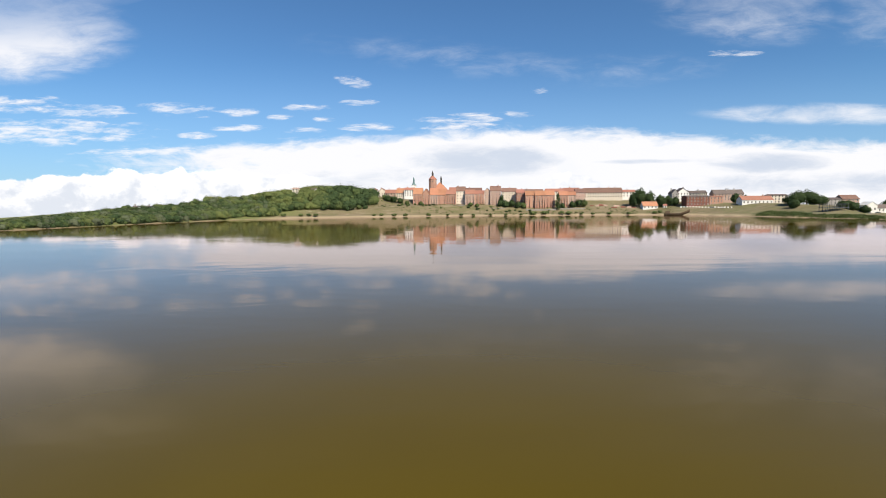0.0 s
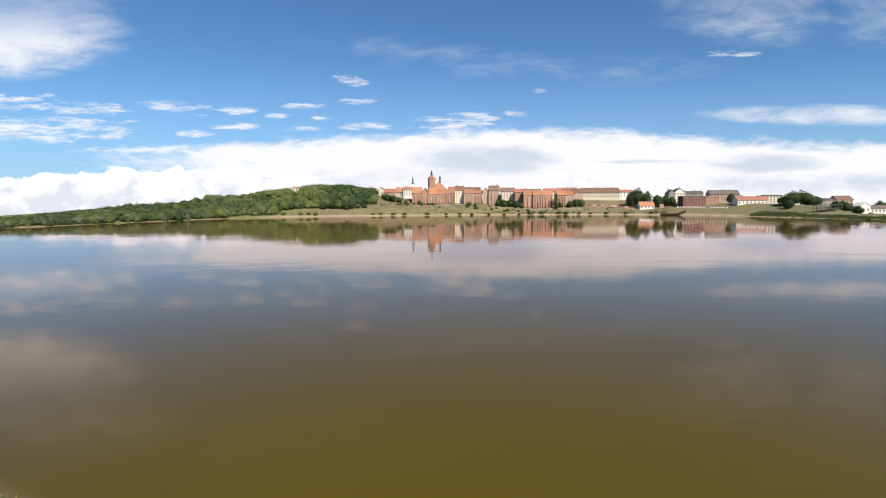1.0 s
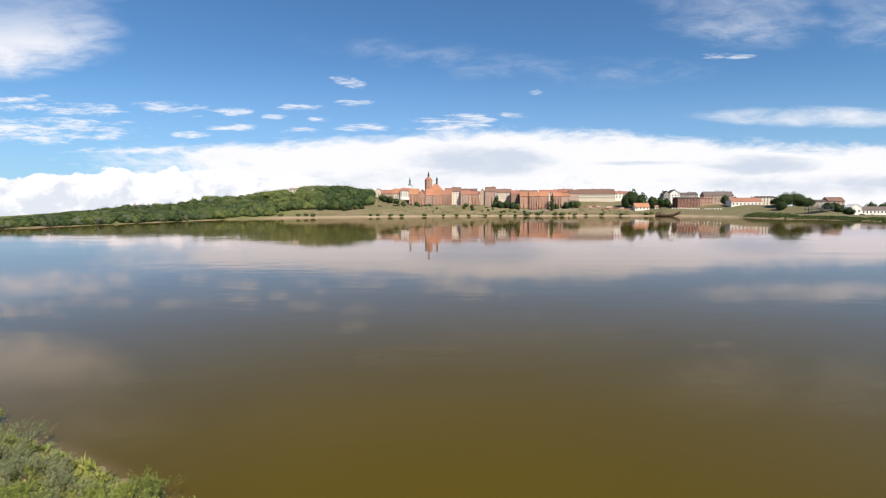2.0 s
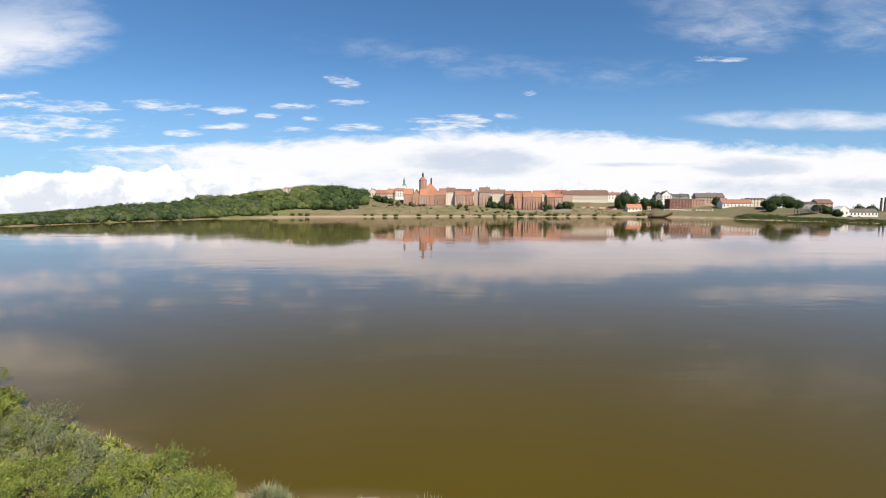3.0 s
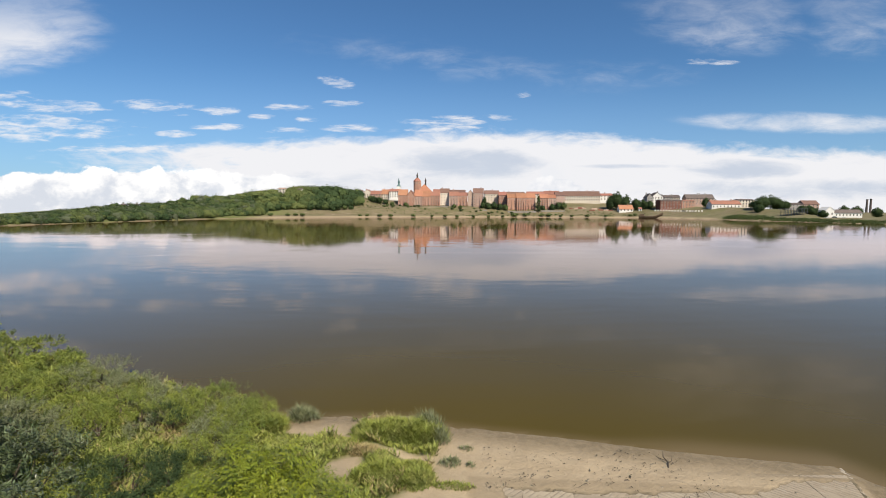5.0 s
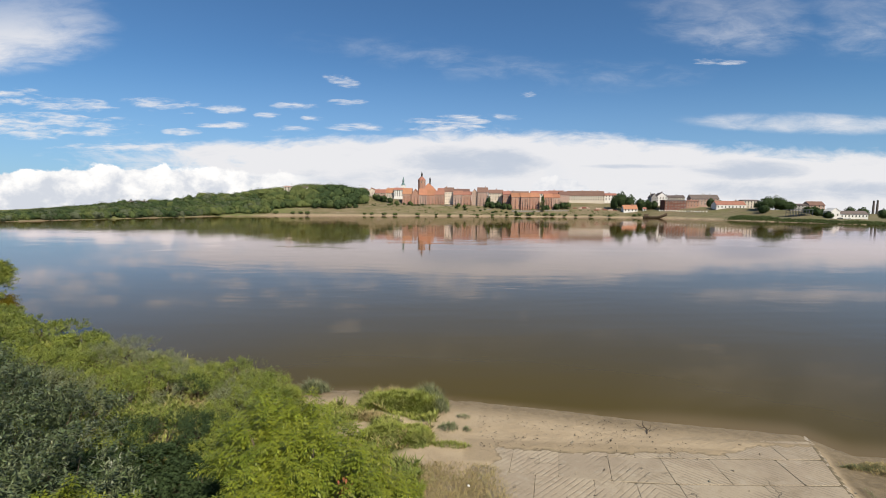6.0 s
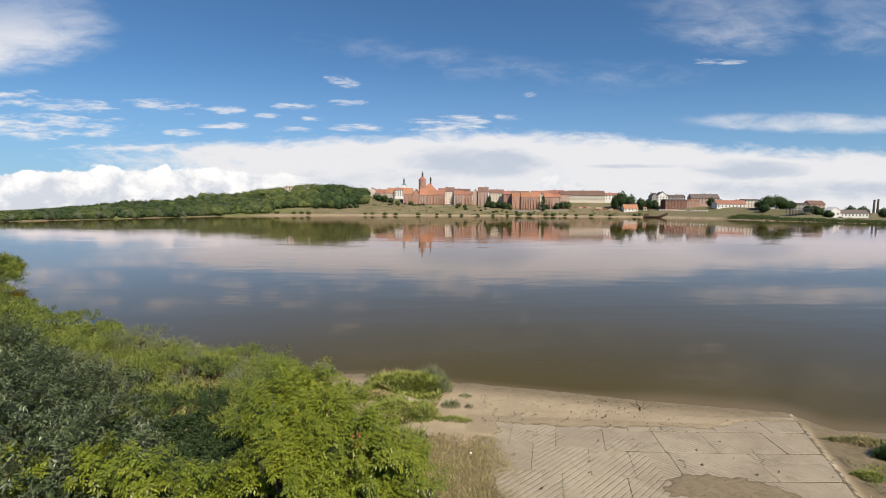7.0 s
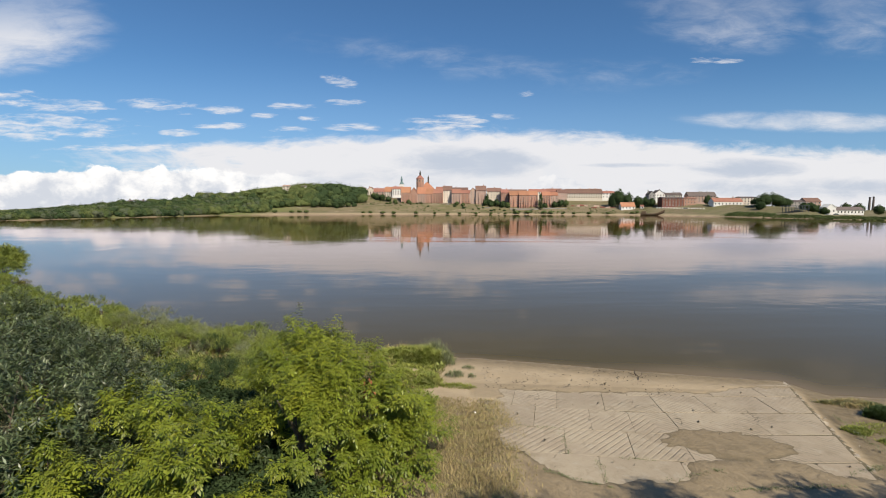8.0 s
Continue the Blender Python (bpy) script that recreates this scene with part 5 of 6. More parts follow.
def edge_stones():
    """Broken pale concrete along the ramp's downstream edge, counted one by one."""
    root = thing("broken_kerb", "crumbling pale concrete kerb along the ramp's edge", "kerb")
    tagged(root, kind="structure")
    rng = random.Random(9)
    y = 18.6
    while y < 28.2:
        s = rng.uniform(0.15, 0.42)
        bm = bmesh.new()
        vs = box(bm, -0.10, rng.uniform(0.02, 0.1), 0, s, -0.2, 0.0)
        bmesh.ops.bevel(bm, geom=bm.edges[:], offset=0.03, segments=1, affect="EDGES")
        vs = list(bm.verts)
        for v in vs:
            v.co += Vector((rng.uniform(-0.05, 0.05), rng.uniform(-0.05, 0.05), rng.uniform(-0.045, 0.03)))
        ob = part("stone", bm, CONCRETE, root)
        x = ramp_right(y) + 0.10 + rng.uniform(-0.06, 0.06)
        ob.location = (x, y, ramp_z(x, y) - 0.03)
        ob.rotation_euler = (-0.08, rng.uniform(-0.1, 0.1), -0.39 + rng.uniform(-0.25, 0.25))
        y += s * 0.85 + rng.uniform(0.0, 0.10)


edge_stones()


# ---- near bank: trees and bushes ----
def plumes(rng, pos, out, per, twig, length, width, droop, rise):
    """Arching shoots with opposite pairs of hanging compound leaves, each of five leaflets; smaller towards the tip."""
    k = len(pos)
    down = np.array([0, 0, 1.0])
    tw = unit(out * 0.85 + rng.normal(size=(k, 3)) * 0.32 + down * rise)
    twl = twig * (0.55 + 0.9 * rng.random(k))
    first = unit(np.cross(tw, rng.normal(size=(k, 3))))
    second = np.cross(tw, first)
    i = np.repeat(np.arange(k), per * 2)
    node = np.tile(np.repeat(np.arange(per), 2), k)
    hand = np.tile(np.tile([1.0, -1.0], per), k)
    t = 0.12 + 0.88 * node / (per - 1)
    base = pos[i] + tw[i] * (t * twl[i])[:, None] - down * (droop * 0.55 * twl[i] * t * t)[:, None]
    lat = np.where((node % 2 == 0)[:, None], first[i], second[i]) * hand[:, None]
    stalk = unit(lat + tw[i] * (0.25 + 0.7 * t)[:, None] - down * 0.15 + rng.normal(size=(len(i), 3)) * 0.18)
    up = unit(down + out[i] * 0.45 + rng.normal(size=(len(i), 3)) * 0.2)
    side = unit(np.cross(stalk, up))
    size = (0.75 + 0.5 * rng.random(len(i))) * (1.12 - 0.5 * t ** 3)
    quads = []
    for along, ang, s in ((1.0, 0.0, 1.2), (0.75, 0.85, 1.0), (0.75, -0.85, 1.0), (0.4, 1.05, 0.9), (0.4, -1.05, 0.9)):
        root = base + stalk * (along * length * 1.6 * size)[:, None] - down * (droop * length * along * along * size)[:, None]
        way = unit(stalk * math.cos(ang) + side * math.sin(ang) - down * (droop * 1.25) + rng.normal(size=(len(i), 3)) * 0.12)
        quads.append(leaves(root, way, up, length * s * size, width * s * size, 0.06))
    return np.concatenate(quads)


def leafy_tree(name, label, category, stems, lobes, sprays, per, twig, length, width, mat, seed, droop=0.25, rise=0.35, group="", compound=False, gaps=0.0, hollows=()):
    """A many-stemmed tree or bush; stems and lobes are in world metres."""
    rng = np.random.default_rng(seed)
    bx, by = stems[0][0], stems[0][1]
    bz = gz(bx, by)
    root = thing(name, label, category, group, (bx, by, bz))
    bm = bmesh.new()
    for sx, sy, tx, ty, tz, r in stems:
        z0 = gz(sx, sy) - bz - 0.1
        mx, my = sx + (tx - sx) * 0.35 + rng.uniform(-0.2, 0.2), sy + (ty - sy) * 0.35 + rng.uniform(-0.2, 0.2)
        tube(bm, [(sx - bx, sy - by, z0), (mx - bx, my - by, (z0 + tz - bz) * 0.5), (tx - bx, ty - by, tz - bz)], [r, r * 0.7, r * 0.2], 7)
    part("trunk", bm, BARK, root)
    tight = 0.84 if compound else 1.0
    lob = [(x - bx, y - by, z - bz, a * tight, b * tight, c * tight) for x, y, z, a, b, c in lobes]
    if compound:
        p, o = shell(rng, lob, sprays, 0.84, -0.25)
        q, w = shell(rng, [(*l[:3], l[3] * 0.68, l[4] * 0.68, l[5] * 0.72) for l in lob], sprays // 2, 0.7, -0.25)
        p, o = np.concatenate([p, q]), np.concatenate([o, w])
    else:
        tuft = 7
        p, o = shell(rng, lob, sprays // tuft, 0.78, -0.25)
        i = np.repeat(np.arange(len(p)), tuft)
        p, o = p[i] + rng.normal(size=(len(i), 3)) * twig * 0.22, unit(o[i] + rng.normal(size=(len(i), 3)) * 0.3)
        q, w = shell(rng, lob, sprays // 4, 0.5, -0.25)
        p, o = np.concatenate([p, q]), np.concatenate([o, w])
    if gaps:
        v = np.sin(p[:, 0] * 2.9 + seed) * np.sin(p[:, 1] * 2.5 - seed) * np.sin(p[:, 2] * 3.3 + 0.5) + 0.5 * np.sin(p[:, 0] * 6.1 + p[:, 2] * 5.0) * np.sin(p[:, 1] * 5.3 + seed)
        keep = v > -0.75 + gaps
        p, o = p[keep], o[keep]
    for hx, hy, hr in hollows:
        keep = np.hypot(p[:, 0] + bx - hx, p[:, 1] + by - hy) > hr * (1 + 0.25 * np.sin(p[:, 2] * 3.0 + p[:, 0] * 4.0))
        p, o = p[keep], o[keep]
    bm = bmesh.new()
    for i in range(0, len(p), max(len(p) // (60 if sprays > 1500 else 16), 1)):
        j = int(np.argmin([sum((p[i][q] - l[q]) ** 2 for q in range(3)) for l in lob]))
        c = np.array(lob[j][:3]) - np.array([0, 0, lob[j][5] * 0.5])
        tube(bm, [tuple(c), tuple(c * 0.45 + p[i] * 0.55 + np.array([0, 0, 0.1])), tuple(p[i])], [0.035, 0.02, 0.006], 4)
    tagged(part("branchwork", bm, BARK, root), kind="stuff")
    build = plumes if compound else spray_leaves
    quads_object("crown", build(rng, p, o, per, twig, length, width, droop, rise), mat, root)
    return root


HOLLOWS = [(-7.0, 21.2, 1.25), (-5.6, 20.0, 1.0), (-4.7, 18.5, 1.0), (-3.2, 16.5, 0.8), (-6.6, 18.6, 0.8), (-8.6, 19.2, 0.6), (-10.4, 18.0, 0.6), (-5.6, 16.1, 0.55)]
maple = leafy_tree("maple_tree", "bushy green ash-leaved maple on the river bank", "tree",
           [(-2.4, 18.6, -2.0, 18.8, 4.0, 0.12), (-2.7, 18.9, -4.0, 19.6, 4.0, 0.1), (-2.1, 18.5, -0.7, 19.0, 3.0, 0.09), (-2.6, 18.3, -3.0, 16.9, 3.6, 0.1)],
           [(-1.9, 18.9, 2.5, 1.9, 1.9, 1.7), (-0.6, 19.3, 1.7, 1.3, 1.6, 1.2), (-3.3, 19.3, 2.6, 1.6, 1.7, 1.7), (-3.9, 20.4, 2.6, 1.2, 1.3, 1.6), (-3.0, 20.6, 2.8, 0.9, 1.0, 1.6), (-3.9, 20.5, 3.9, 0.2, 0.2, 0.7), (-2.9, 20.4, 3.8, 0.2, 0.2, 0.7),
            (-2.6, 17.3, 2.2, 1.7, 1.5, 1.6), (-0.7, 17.9, 1.4, 1.2, 1.4, 1.15), (-4.9, 21.0, 1.9, 1.2, 1.3, 1.4)],
           1150, 10, 0.6, 0.088, 0.036, LEAF_MAPLE, 21, 0.5, 0.55, compound=True, gaps=0.42, hollows=HOLLOWS)
rng = np.random.default_rng(6)
k = 46
spot = np.array([1.29, -0.29, 2.2]) + rng.normal(size=(k, 3)) * np.array([0.07, 0.06, 0.2])
quads_object("dead_twig", leaves(spot, unit(rng.normal(size=(k, 3)) - np.array([0, 0, 0.8])), unit(rng.normal(size=(k, 3))), 0.13 * np.ones(k), 0.06 * np.ones(k)), LEAF_DRY, maple, "withered reddish-brown leaves")
leafy_tree("maple_tree", "young ash-leaved maple with bright green shoots", "tree",
           [(-4.2, 14.4, -3.9, 14.6, 2.4, 0.04), (-4.4, 14.6, -5.1, 15.2, 2.0, 0.035), (-4.1, 14.2, -2.9, 14.8, 1.9, 0.04)],
           [(-3.9, 14.9, 2.3, 0.5, 0.5, 1.5), (-5.0, 15.3, 2.2, 0.4, 0.4, 1.5), (-6.2, 15.0, 1.9, 0.4, 0.4, 1.4), (-2.7, 15.1, 1.5, 0.5, 0.5, 0.9), (-4.4, 16.9, 2.1, 0.4, 0.4, 1.5), (-7.6, 15.7, 1.7, 0.4, 0.4, 1.3),
            (-7.3, 17.6, 2.3, 0.4, 0.4, 1.6), (-5.9, 17.1, 2.3, 0.4, 0.4, 1.6), (-9.0, 17.2, 2.3, 0.4, 0.4, 1.4)],
           230, 11, 0.5, 0.092, 0.038, LEAF_MAPLE, 22, 0.55, 0.9, compound=True, gaps=0.35, hollows=HOLLOWS)
leafy_tree("willow_bush", "dense grey-green willow bush with narrow leaves", "bush",
           [(-9.6, 19.0, -9.2, 19.3, 2.9, 0.08), (-9.9, 18.8, -11.2, 18.6, 3.5, 0.08), (-9.7, 18.6, -8.4, 18.0, 3.0, 0.07)],
           [(-9.4, 19.8, 1.4, 1.9, 1.9, 1.6), (-11.2, 18.8, 2.0, 1.9, 1.9, 1.8), (-8.2, 18.2, 1.5, 1.6, 1.7, 1.6), (-7.2, 20.0, 1.0, 1.4, 1.4, 1.1), (-12.6, 20.4, 1.2, 1.8, 1.8, 1.5), (-10.0, 16.8, 2.0, 1.7, 1.6, 1.7),
            (-6.4, 17.0, 1.2, 1.5, 1.2, 1.2), (-8.6, 15.6, 1.5, 1.5, 1.3, 1.3), (-4.8, 17.9, 1.1, 1.0, 1.0, 1.1), (-5.4, 15.6, 0.7, 1.4, 1.0, 0.8)],
           4400, 13, 0.5, 0.15, 0.036, LEAF_WILLOW, 23, 0.15, 0.5, gaps=0.6, hollows=HOLLOWS)
leafy_tree("willow_bush", "tall grey-green willow bush beside the maples", "bush",
           [(-12.6, 23.2, -12.4, 23.4, 2.4, 0.08), (-12.8, 23.0, -14.2, 22.9, 2.4, 0.07)],
           [(-12.4, 23.2, 1.2, 1.8, 1.8, 1.4), (-14.6, 22.8, 1.7, 1.9, 1.8, 1.7), (-13.4, 21.4, 1.8, 1.6, 1.6, 1.6), (-17.4, 24.4, 2.0, 2.1, 1.9, 1.9), (-15.4, 20.8, 2.4, 1.8, 1.8, 1.9), (-19.4, 25.0, 2.2, 2.0, 2.0, 2.0)],
           4200, 13, 0.5, 0.15, 0.036, LEAF_WILLOW, 24, 0.15, 0.5, gaps=0.58)
leafy_tree("willow_tree", "rounded willow tree at the water's edge", "tree",
           [(-52.6, 56.0, -52.4, 56.2, 2.7, 0.22), (-52.9, 56.0, -54.6, 56.5, 2.6, 0.14)],
           [(-52.4, 56.2, 1.6, 1.8, 1.9, 1.45), (-54.6, 56.6, 1.5, 2.0, 1.9, 1.4), (-51.2, 55.6, 0.8, 1.3, 1.3, 0.9), (-57.0, 57.0, 1.5, 2.1, 2.0, 1.4)],
           3200, 12, 0.7, 0.22, 0.07, LEAF_SCRUB, 25, 0.2, 0.5, gaps=0.3)


# added low dark leaves that deepen the shade in the hollows between shrubs
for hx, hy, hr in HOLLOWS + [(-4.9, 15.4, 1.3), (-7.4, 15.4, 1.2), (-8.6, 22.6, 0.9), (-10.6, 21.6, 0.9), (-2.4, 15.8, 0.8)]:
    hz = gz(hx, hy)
    leafy_tree("shade_fill", "dark green leaves added to deepen the shade between the shrubs", "nettles", [(hx, hy, hx + 0.1, hy, hz + 0.4, 0.015), (hx + 0.2, hy, hx + 0.3, hy + 0.2, hz + 0.35, 0.012)],
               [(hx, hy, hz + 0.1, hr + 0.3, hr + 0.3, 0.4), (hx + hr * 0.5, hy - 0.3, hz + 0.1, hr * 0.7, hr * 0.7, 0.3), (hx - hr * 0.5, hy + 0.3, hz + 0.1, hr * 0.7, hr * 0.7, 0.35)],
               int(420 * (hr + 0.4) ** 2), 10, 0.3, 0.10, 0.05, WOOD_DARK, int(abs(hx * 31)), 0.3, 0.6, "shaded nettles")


def bank_bushes():
    """Separate shrubs along the overgrown bank."""
    rng = np.random.default_rng(31)
    spots = [(-19.6, 34.9, 1.7, 1.6), (-16.2, 33.2, 1.3, 1.2), (-11.0, 31.0, 1.8, 1.5), (-8.8, 30.3, 1.4, 1.3), (-13.2, 31.6, 1.3, 1.2), (-24.0, 36.6, 1.9, 1.6), (-29.0, 38.8, 2.2, 1.8), (-34.0, 42.0, 2.2, 1.8),
             (-39.0, 45.0, 2.4, 1.9), (-14.8, 28.4, 1.5, 1.1), (-21.0, 31.0, 2.0, 1.5), (-26.0, 33.0, 2.0, 1.5), (-18.0, 27.0, 1.9, 1.6), (-23.0, 27.5, 2.2, 1.8), (-31.0, 36.0, 2.2, 1.7), (-8.2, 26.6, 1.4, 1.1),
             (-9.5, 24.2, 1.5, 1.3), (-6.6, 24.0, 1.2, 0.9), (-37, 41, 2.4, 1.8), (-44, 48, 2.4, 1.9), (-28, 30, 2.4, 1.8), (-35, 35, 2.6, 1.8), (-20.5, 23.5, 2.2, 1.9), (-42, 43, 2.6, 1.8), (-48, 50.5, 2.2, 1.8)]
    extra = random.Random(17)
    for i in range(30):
        x = extra.uniform(-22, -8.0)
        y = float(np.interp(x, NEAR_X, NEAR_Y)) - extra.uniform(1.2, 10.5)
        size = (extra.uniform(0.6, 1.15), extra.uniform(0.7, 1.5))
        if y > 23 or x < -17:
            spots.append((x, y, *size))
    for i, (x, y, r, h) in enumerate(spots):
        y = min(y, float(np.interp(x, NEAR_X, NEAR_Y)) - 0.7)
        z, h = gz(x, y), h * (0.42 if x < -22 else 0.62)
        lob = [(x, y, z + h * 0.4, r, r, h * 0.62)]
        for j in range(3):
            a = rng.uniform(0, math.tau)
            lob.append((x + math.cos(a) * r * 0.7, y + math.sin(a) * r * 0.7, z + h * rng.uniform(0.3, 0.5), r * 0.6, r * 0.6, h * 0.45))
        far = y > 37 or x < -22
        grey = i in (1, 4, 0, 12) or i > 24 and i % 5 == 0
        dark = i in (16, 22) or i > 24 and i % 7 == 1
        leafy_tree("bush", "grey-green bank bush with narrow leaves" if grey else "low dark green shrub on the bank" if dark else "bright green bushy growth on the bank", "bush", [(x, y, x + 0.1, y, z + h * 0.8, 0.05), (x + 0.1, y, x + r * 0.5, y + 0.2, z + h * 0.7, 0.04)], lob,
                   int((800 if far else 1350) * r * r / 3.0), 14, 0.36, 0.095 if not far else 0.16, 0.022 if not far else 0.038, REED if grey else WOOD_DARK if dark else LEAF_SCRUB, 100 + i, 0.1, 0.7, "bank bushes", gaps=0.52)


bank_bushes()


def blades(rng, x, y, z, height, width, lean=0.35):
    """Grass blades as bent, pointed leaves."""
    k = len(x)
    a = rng.random(k) * math.tau
    way = unit(np.stack([np.cos(a) * lean, np.sin(a) * lean, np.ones(k)], -1) + rng.normal(size=(k, 3)) * 0.12)
    nrm = unit(np.stack([-np.cos(a), -np.sin(a), lean * np.ones(k)], -1) + rng.normal(size=(k, 3)) * 0.3)
    return leaves(np.stack([x, y, z], -1), way, nrm, height, width, 0.06)


def bank_growth():
    """Knee-high herbs and grass over the left bank."""
    rng = np.random.default_rng(41)
    k = 190000
    x = -46 + 47 * rng.random(k) ** 0.62
    y = np.interp(x, NEAR_X, NEAR_Y) - 0.1 - (14 + 6 * (x < -16)) * rng.random(k)
    z, near, far, dn, df = survey(x, y)
    e = fbm(x, y, 0.55, 1) * 0.5 + 0.3 * fbm(x, y, 2.1, 6)
    sand = sand_spots(x, y, e)
    keep = (dn > 0.15 + 0.5 * (x > -8)) & (sand < 0.25) & (x < 0.2 + 0.5 * e) & ((y > 22.8) | (x > -2.5) & (y > 20.5))
    x, y, z = x[keep], y[keep], z[keep]
    hump = np.clip(fbm(x, y, 1.5, 9) + 0.4 * fbm(x, y, 3.1, 4), -0.4, 1.2)
    z = z + np.maximum(0.30 * hump, 0.0) * rng.random(len(x)) ** 0.5
    tall = (0.10 + 0.24 * rng.random(len(x))) * (1.0 + 0.5 * hump)
    far = np.where(x < -20, 1.25, 1.0)
    sere = (fbm(x, y, 0.45, 12) + 1.4 * np.exp(-((x + 14.2) / 2.6) ** 2 - ((y - 30.2) / 1.1) ** 2) + 0.9 * np.exp(-((x + 10.6) / 1.3) ** 2 - ((y - 30.0) / 0.5) ** 2) + 0.35 * rng.normal(size=len(x)) > 0.62) & (x > -22)
    wide = 0.042 * far * (0.7 + 0.6 * rng.random(len(x)))
    quads = blades(rng, x, y, z - 0.03, tall * far, wide, 0.9)
    tagged(quads_object("herb_growth", quads[~sere], GRASS), "lush green herbs and grass on the bank", "herbs", kind="stuff")
    tagged(quads_object("sere_growth", quads[sere], GRASS_DRY), "brown dry weeds among the green herbs", "herbs", kind="stuff")


bank_growth()


def grass_clump(cx, cy, rx, ry, h, count, label, mat, seed, category="grass clump", mound=0.45, lean=0.85):
    """A tuft whose blades stand on a low hump of matted growth."""
    rng = np.random.default_rng(seed)
    count *= 3
    r, a = np.sqrt(rng.random(count)) * (0.85 + 0.3 * rng.random(count)), rng.random(count) * math.tau
    x, y = cx + rx * r * np.cos(a) * (1 + 0.15 * np.sin(3 * a + seed)), cy + ry * r * np.sin(a) * (1 + 0.12 * np.sin(2 * a + seed))
    rise = mound * h * np.clip(1.05 - r ** 2.2, 0, 1) * (1.0 + 0.4 * fbm(x, y, 2.6, seed)) * rng.random(count) ** 0.3
    z = survey(x, y)[0] + rise
    hh = (1 - mound) * h * (0.35 + 0.85 * rng.random(count)) * (1.0 + 0.35 * fbm(x, y, 2.3, seed))
    root = thing("grass_clump", label, category, "bank grass clumps", (cx, cy, gz(cx, cy)))
    v = blades(rng, x, y, z - 0.03, hh, 0.016 + 0.02 * rng.random(count), lean) - np.array(root.matrix_world.translation)
    tagged(quads_object("tuft", v, mat, root), kind="stuff")


grass_clump(-1.9, 29.7, 1.7, 0.95, 0.8, 4600, "tall bright green grass clump at the water's edge", GRASS, 1, mound=0.6)
grass_clump(-0.4, 29.5, 1.0, 0.8, 0.95, 2400, "green grass clump below grey weeds", GRASS, 19, mound=0.6)
grass_clump(-0.3, 30.1, 0.8, 0.5, 1.15, 420, "grey-green tall weeds above the grass clump", REED, 2, lean=0.5)
grass_clump(0.45, 29.2, 0.35, 0.5, 0.9, 130, "pale grey dry weeds beside the grass clump", REED, 20, lean=0.6)
grass_clump(-2.3, 30.6, 0.9, 0.3, 0.9, 160, "pale dry weeds on the bank's edge", GRASS_DRY, 21, lean=0.5)
grass_clump(-1.6, 26.3, 1.0, 1.0, 0.6, 3000, "bright green grass mound in the sand", GRASS, 3, mound=0.6)
grass_clump(-0.5, 26.2, 0.8, 1.0, 0.6, 2400, "green grass mound beside the beach", GRASS, 22, mound=0.6)
grass_clump(-4.6, 28.6, 1.9, 0.6, 0.3, 2600, "short green grass beside the sand patch", GRASS, 4, mound=0.5)
grass_clump(-2.6, 27.9, 0.9, 0.45, 0.35, 900, "thin yellowish grass along the sandy path", GRASS_DRY, 23)
grass_clump(0.9, 27.3, 0.45, 0.35, 0.4, 130, "greyish weed tuft on the sand", REED, 5)
grass_clump(1.0, 25.6, 0.8, 0.25, 0.28, 240, "low green grass tuft on the sand", GRASS, 6)
grass_clump(1.5, 28.6, 0.3, 0.2, 0.3, 50, "small dry weed near the water", REED, 7)
grass_clump(1.7, 27.2, 0.18, 0.15, 0.3, 40, "small dry weed on the sand", REED, 8)
grass_clump(-6.3, 31.3, 0.75, 0.45, 0.9, 420, "grey-green weed clump at the water's edge", REED, 9)
grass_clump(-7.5, 30.0, 0.9, 0.6, 0.9, 2000, "yellow-green grass clump on the bank", GRASS, 10)
grass_clump(17.3, 25.75, 1.3, 0.22, 0.22, 700, "green strip of grass along the waterline", REED, 11)
grass_clump(17.4, 24.2, 0.7, 0.6, 0.55, 1500, "dark green weeds beyond the ramp", WOOD_DARK, 12)
grass_clump(15.0, 22.7, 0.45, 0.4, 0.25, 420, "low green weeds beside the kerb", GRASS, 13)
grass_clump(15.6, 21.7, 0.7, 0.4, 0.25, 420, "low green weeds beside the kerb", GRASS, 14)
grass_clump(16.4, 23.0, 1.1, 0.8, 0.14, 600, "sparse green weeds on the muddy shore", GRASS, 15)
grass_clump(18.2, 22.6, 1.3, 1.0, 0.45, 800, "mixed green weeds on the muddy shore", LEAF_SCRUB, 16)
grass_clump(16.6, 20.6, 0.8, 0.7, 0.22, 700, "sparse yellowish weeds beside the ramp", GRASS_DRY, 17)
grass_clump(17.2, 25.7, 1.2, 0.5, 0.3, 350, "sparse weeds above the waterline", GRASS_DRY, 18)


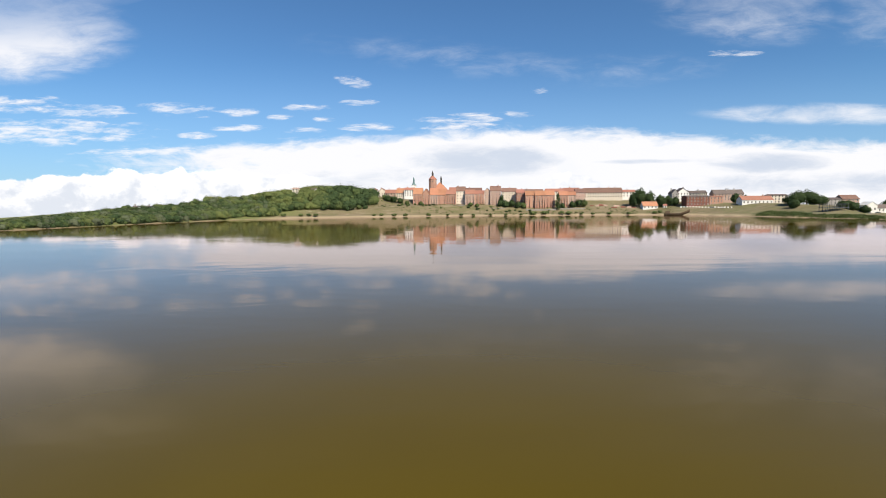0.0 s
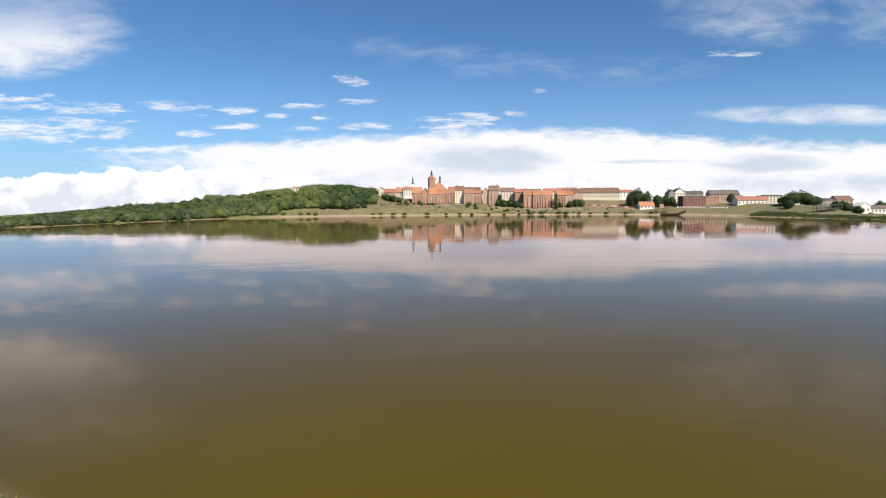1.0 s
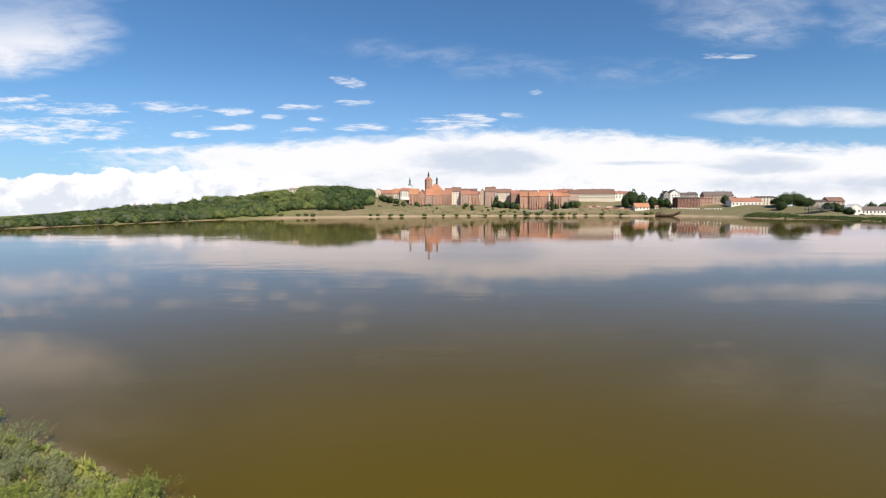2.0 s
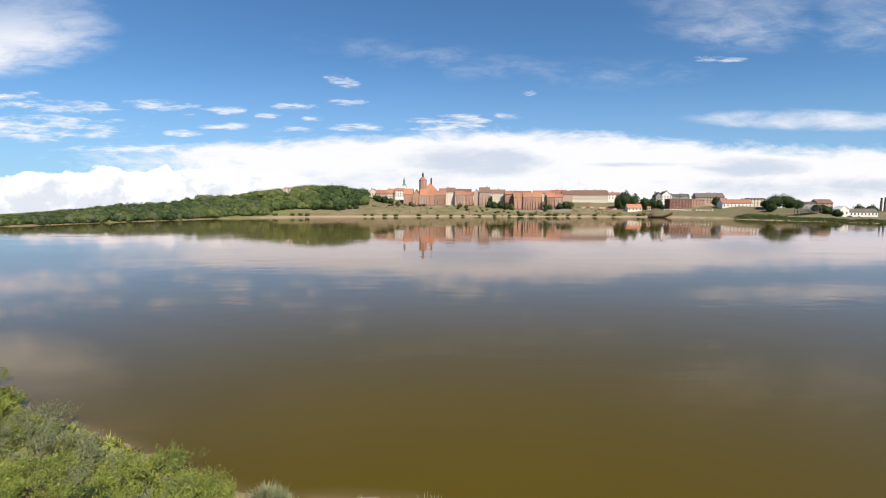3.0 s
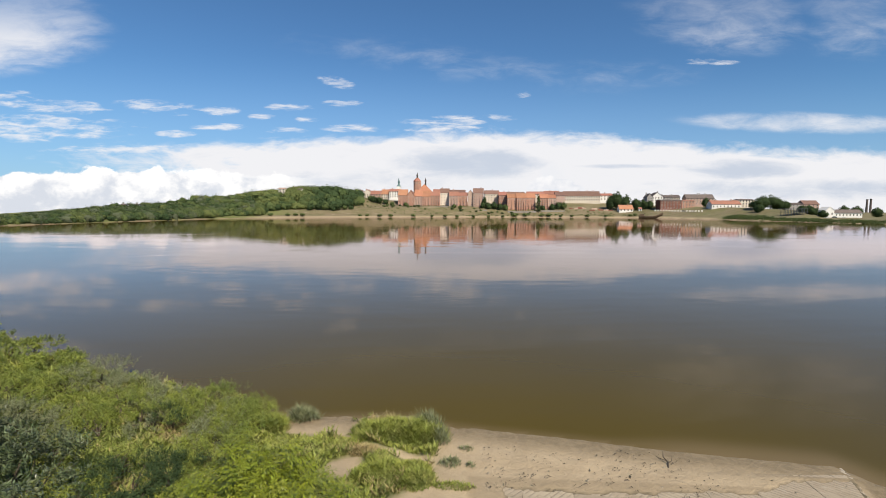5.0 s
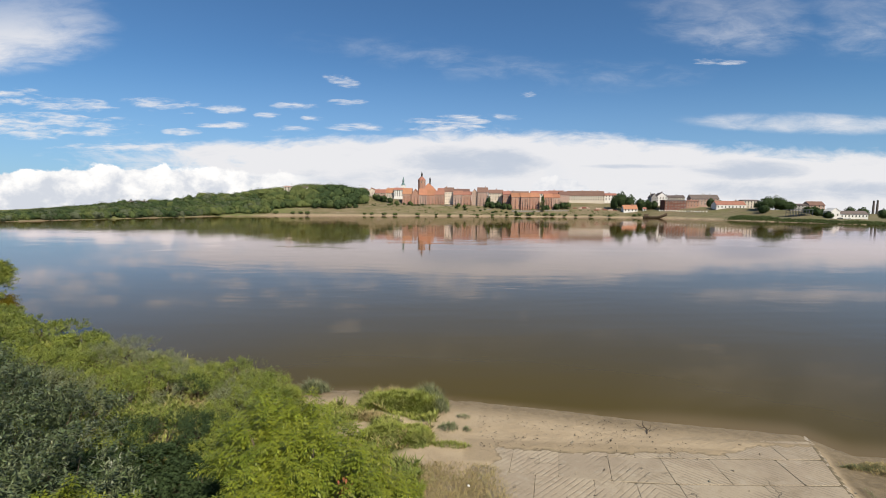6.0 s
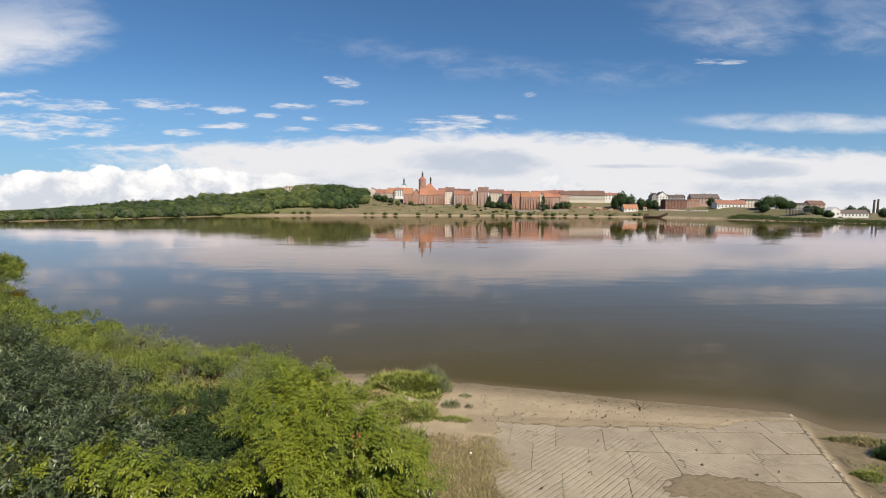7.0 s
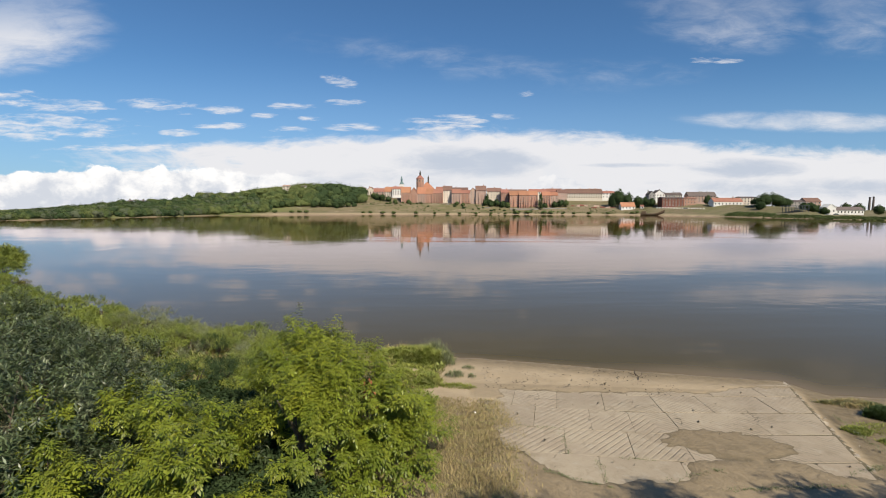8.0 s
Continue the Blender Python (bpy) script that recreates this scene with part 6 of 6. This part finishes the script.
def joint_weeds():
    """Dirt-grown weeds in the open joints and on the crumbling edges of the ramp."""
    rng = np.random.default_rng(71)
    px, py = [], []
    for x0, y0, x1, y1, k in ((5.9, 19.72, 6.9, 19.70, 60), (4.5, 19.9, 4.6, 21.6, 50), (3.3, 21.9, 4.6, 21.75, 40), (5.1, 18.3, 5.2, 19.6, 70), (6.6, 18.5, 8.6, 19.2, 60), (3.5, 18.8, 5.2, 18.0, 110), (8.0, 18.1, 11.5, 18.6, 110), (12.0, 19.3, 13.4, 19.9, 90), (14.3, 21.0, 15.2, 24.0, 80)):
        t = rng.random(k)
        px.append(x0 + (x1 - x0) * t + rng.normal(size=k) * 0.05)
        py.append(y0 + (y1 - y0) * t + rng.normal(size=k) * 0.05)
    x, y = np.concatenate(px), np.concatenate(py)
    i = np.repeat(np.arange(len(x)), 4)
    x, y = x[i] + rng.normal(size=len(i)) * 0.03, y[i] + rng.normal(size=len(i)) * 0.03
    z = np.maximum(ground_heights(x, y)[0], ramp_z(x, y) - 0.02)
    tagged(quads_object("joint_weeds", blades(rng, x, y, z - 0.02, 0.04 + 0.06 * rng.random(len(x)), 0.01 + 0.012 * rng.random(len(x)), 1.0), REED), "small green weeds growing in the joints of the concrete", "weeds", kind="stuff")


joint_weeds()


def dry_grass():
    """Short parched grass between the maple and the ramp."""
    rng = np.random.default_rng(51)
    k = 62000
    x, y = -1.2 + 4.6 * rng.random(k), 15.0 + 9.3 * rng.random(k)
    z = survey(x, y)[0]
    edge = 2.7 + 0.02 * (24 - y) ** 2 * 0.25 + 0.45 * fbm(x, y, 1.1, 3) + 0.3 * rng.normal(size=k)
    keep = (x < edge) & (y < 23.8 + 0.5 * fbm(x, y, 1.5, 1) + 0.35 * rng.normal(size=k)) & (fbm(x, y, 0.9, 7) + 0.5 * rng.random(k) > -0.5)
    x, y, z = x[keep], y[keep], z[keep]
    tagged(quads_object("dry_grass", blades(rng, x, y, z - 0.01, 0.05 + 0.15 * rng.random(len(x)) ** 2, 0.009 + 0.010 * rng.random(len(x)), 0.9), GRASS_DRY), "short parched yellow grass beside the ramp", "grass", kind="stuff")


dry_grass()


# ---- trees behind the landing, whose shade falls on its upper end ----
for bx, by, r, h in ((7.4, 7.9, 2.0, 9.0), (11.2, 8.2, 2.0, 9.4), (14.2, 10.6, 2.0, 7.0), (17.4, 10.8, 2.2, 7.4), (20.6, 11.0, 2.4, 7.6)):
    z = gz(bx, by)
    leafy_tree("maple_tree", "green ash-leaved maple behind the landing", "tree", [(bx, by, bx + 0.2, by, z + h * 0.8, 0.14), (bx, by, bx - r * 0.5, by + 0.3, z + h * 0.7, 0.08), (bx, by, bx + r * 0.5, by - 0.3, z + h * 0.7, 0.08)],
               [(bx, by, z + h * 0.66, r, r, h * 0.34), (bx - r * 0.5, by, z + h * 0.5, r * 0.7, r * 0.7, h * 0.22), (bx + r * 0.5, by + 0.4, z + h * 0.55, r * 0.7, r * 0.7, h * 0.24)],
               150, 8, 0.9, 0.2, 0.09, LEAF_MAPLE, int(bx * 10), 0.3, 0.4, "landing trees", compound=True)


# ---- small things on the sand ----
def driftwood():
    root = thing("driftwood", "dark forked driftwood stick lying at the waterline", "stick", at=(9.5, 28.1, gz(9.5, 28.1)))
    bm = bmesh.new()
    tube(bm, [(-0.1, -0.35, 0.02), (0.05, 0.0, 0.06), (-0.04, 0.28, 0.14), (0.04, 0.5, 0.26)], [0.035, 0.03, 0.022, 0.01], 6)
    tube(bm, [(0.05, 0.0, 0.06), (0.22, 0.1, 0.1), (0.3, 0.26, 0.2)], [0.022, 0.016, 0.008], 5)
    tube(bm, [(-0.02, 0.12, 0.09), (-0.24, 0.2, 0.14), (-0.38, 0.2, 0.22)], [0.018, 0.013, 0.006], 5)
    part("branch", bm, BARK, root)


def litter():
    root = thing("paper_litter", "crumpled white paper scrap on the dry grass", "litter", at=(1.75, 22.7, gz(1.75, 22.7) + 0.05))
    bm = bmesh.new()
    bmesh.ops.create_icosphere(bm, subdivisions=2, radius=0.05)
    rnd = random.Random(2)
    for v in bm.verts:
        v.co *= rnd.uniform(0.65, 1.15)
        v.co.z *= 0.6
    part("scrap", bm, WHITE, root)


def beach_debris():
    """Twigs, bark and pebbles washed up on the apron."""
    rng = np.random.default_rng(61)
    k = 420
    x, y = 2.2 + 8.5 * rng.random(k), 25.6 + 3.4 * rng.random(k) ** 1.3
    z, near, far, dn, df = survey(x, y)
    keep = near & (dn > 0.4) & (fbm(x, y, 1.1, 5) > -0.1)
    x, y, z = x[keep], y[keep], z[keep]
    k = len(x)
    a = rng.random(k) * math.tau
    way = unit(np.stack([np.cos(a), np.sin(a), 0.25 * rng.random(k)], -1))
    nrm = unit(np.stack([0.4 * rng.normal(size=k), 0.4 * rng.normal(size=k), np.ones(k)], -1))
    v = leaves(np.stack([x, y, z + 0.03], -1), way, nrm, 0.05 + 0.16 * rng.random(k) ** 2, 0.02 + 0.04 * rng.random(k), 0.25)
    tagged(quads_object("beach_debris", v, BARK), "dark twigs and bark scraps on the wet sand", "debris", kind="stuff")
    quads = []
    k = 90
    x, y = 2.0 + 13 * rng.random(k), 18.4 + 9.5 * rng.random(k)
    for i in range(k):
        c = np.array([x[i], y[i], max(ramp_z(x[i], y[i]), gz(x[i], y[i])) + 0.015])
        r = 0.02 + 0.05 * rng.random() ** 2
        d = unit(rng.normal(size=(7, 3)))
        for j in range(6):
            quads.append([c + d[j] * r, c + d[(j + 1) % 6] * r, c + d[(j + 2) % 6] * r * 0.9 + np.array([0, 0, r * 0.4]), c + d[6] * r * 0.8])
    tagged(quads_object("pebbles", np.array(quads), CONCRETE), "small stones scattered over the landing", "stones", kind="stuff")


driftwood()
litter()
beach_debris()
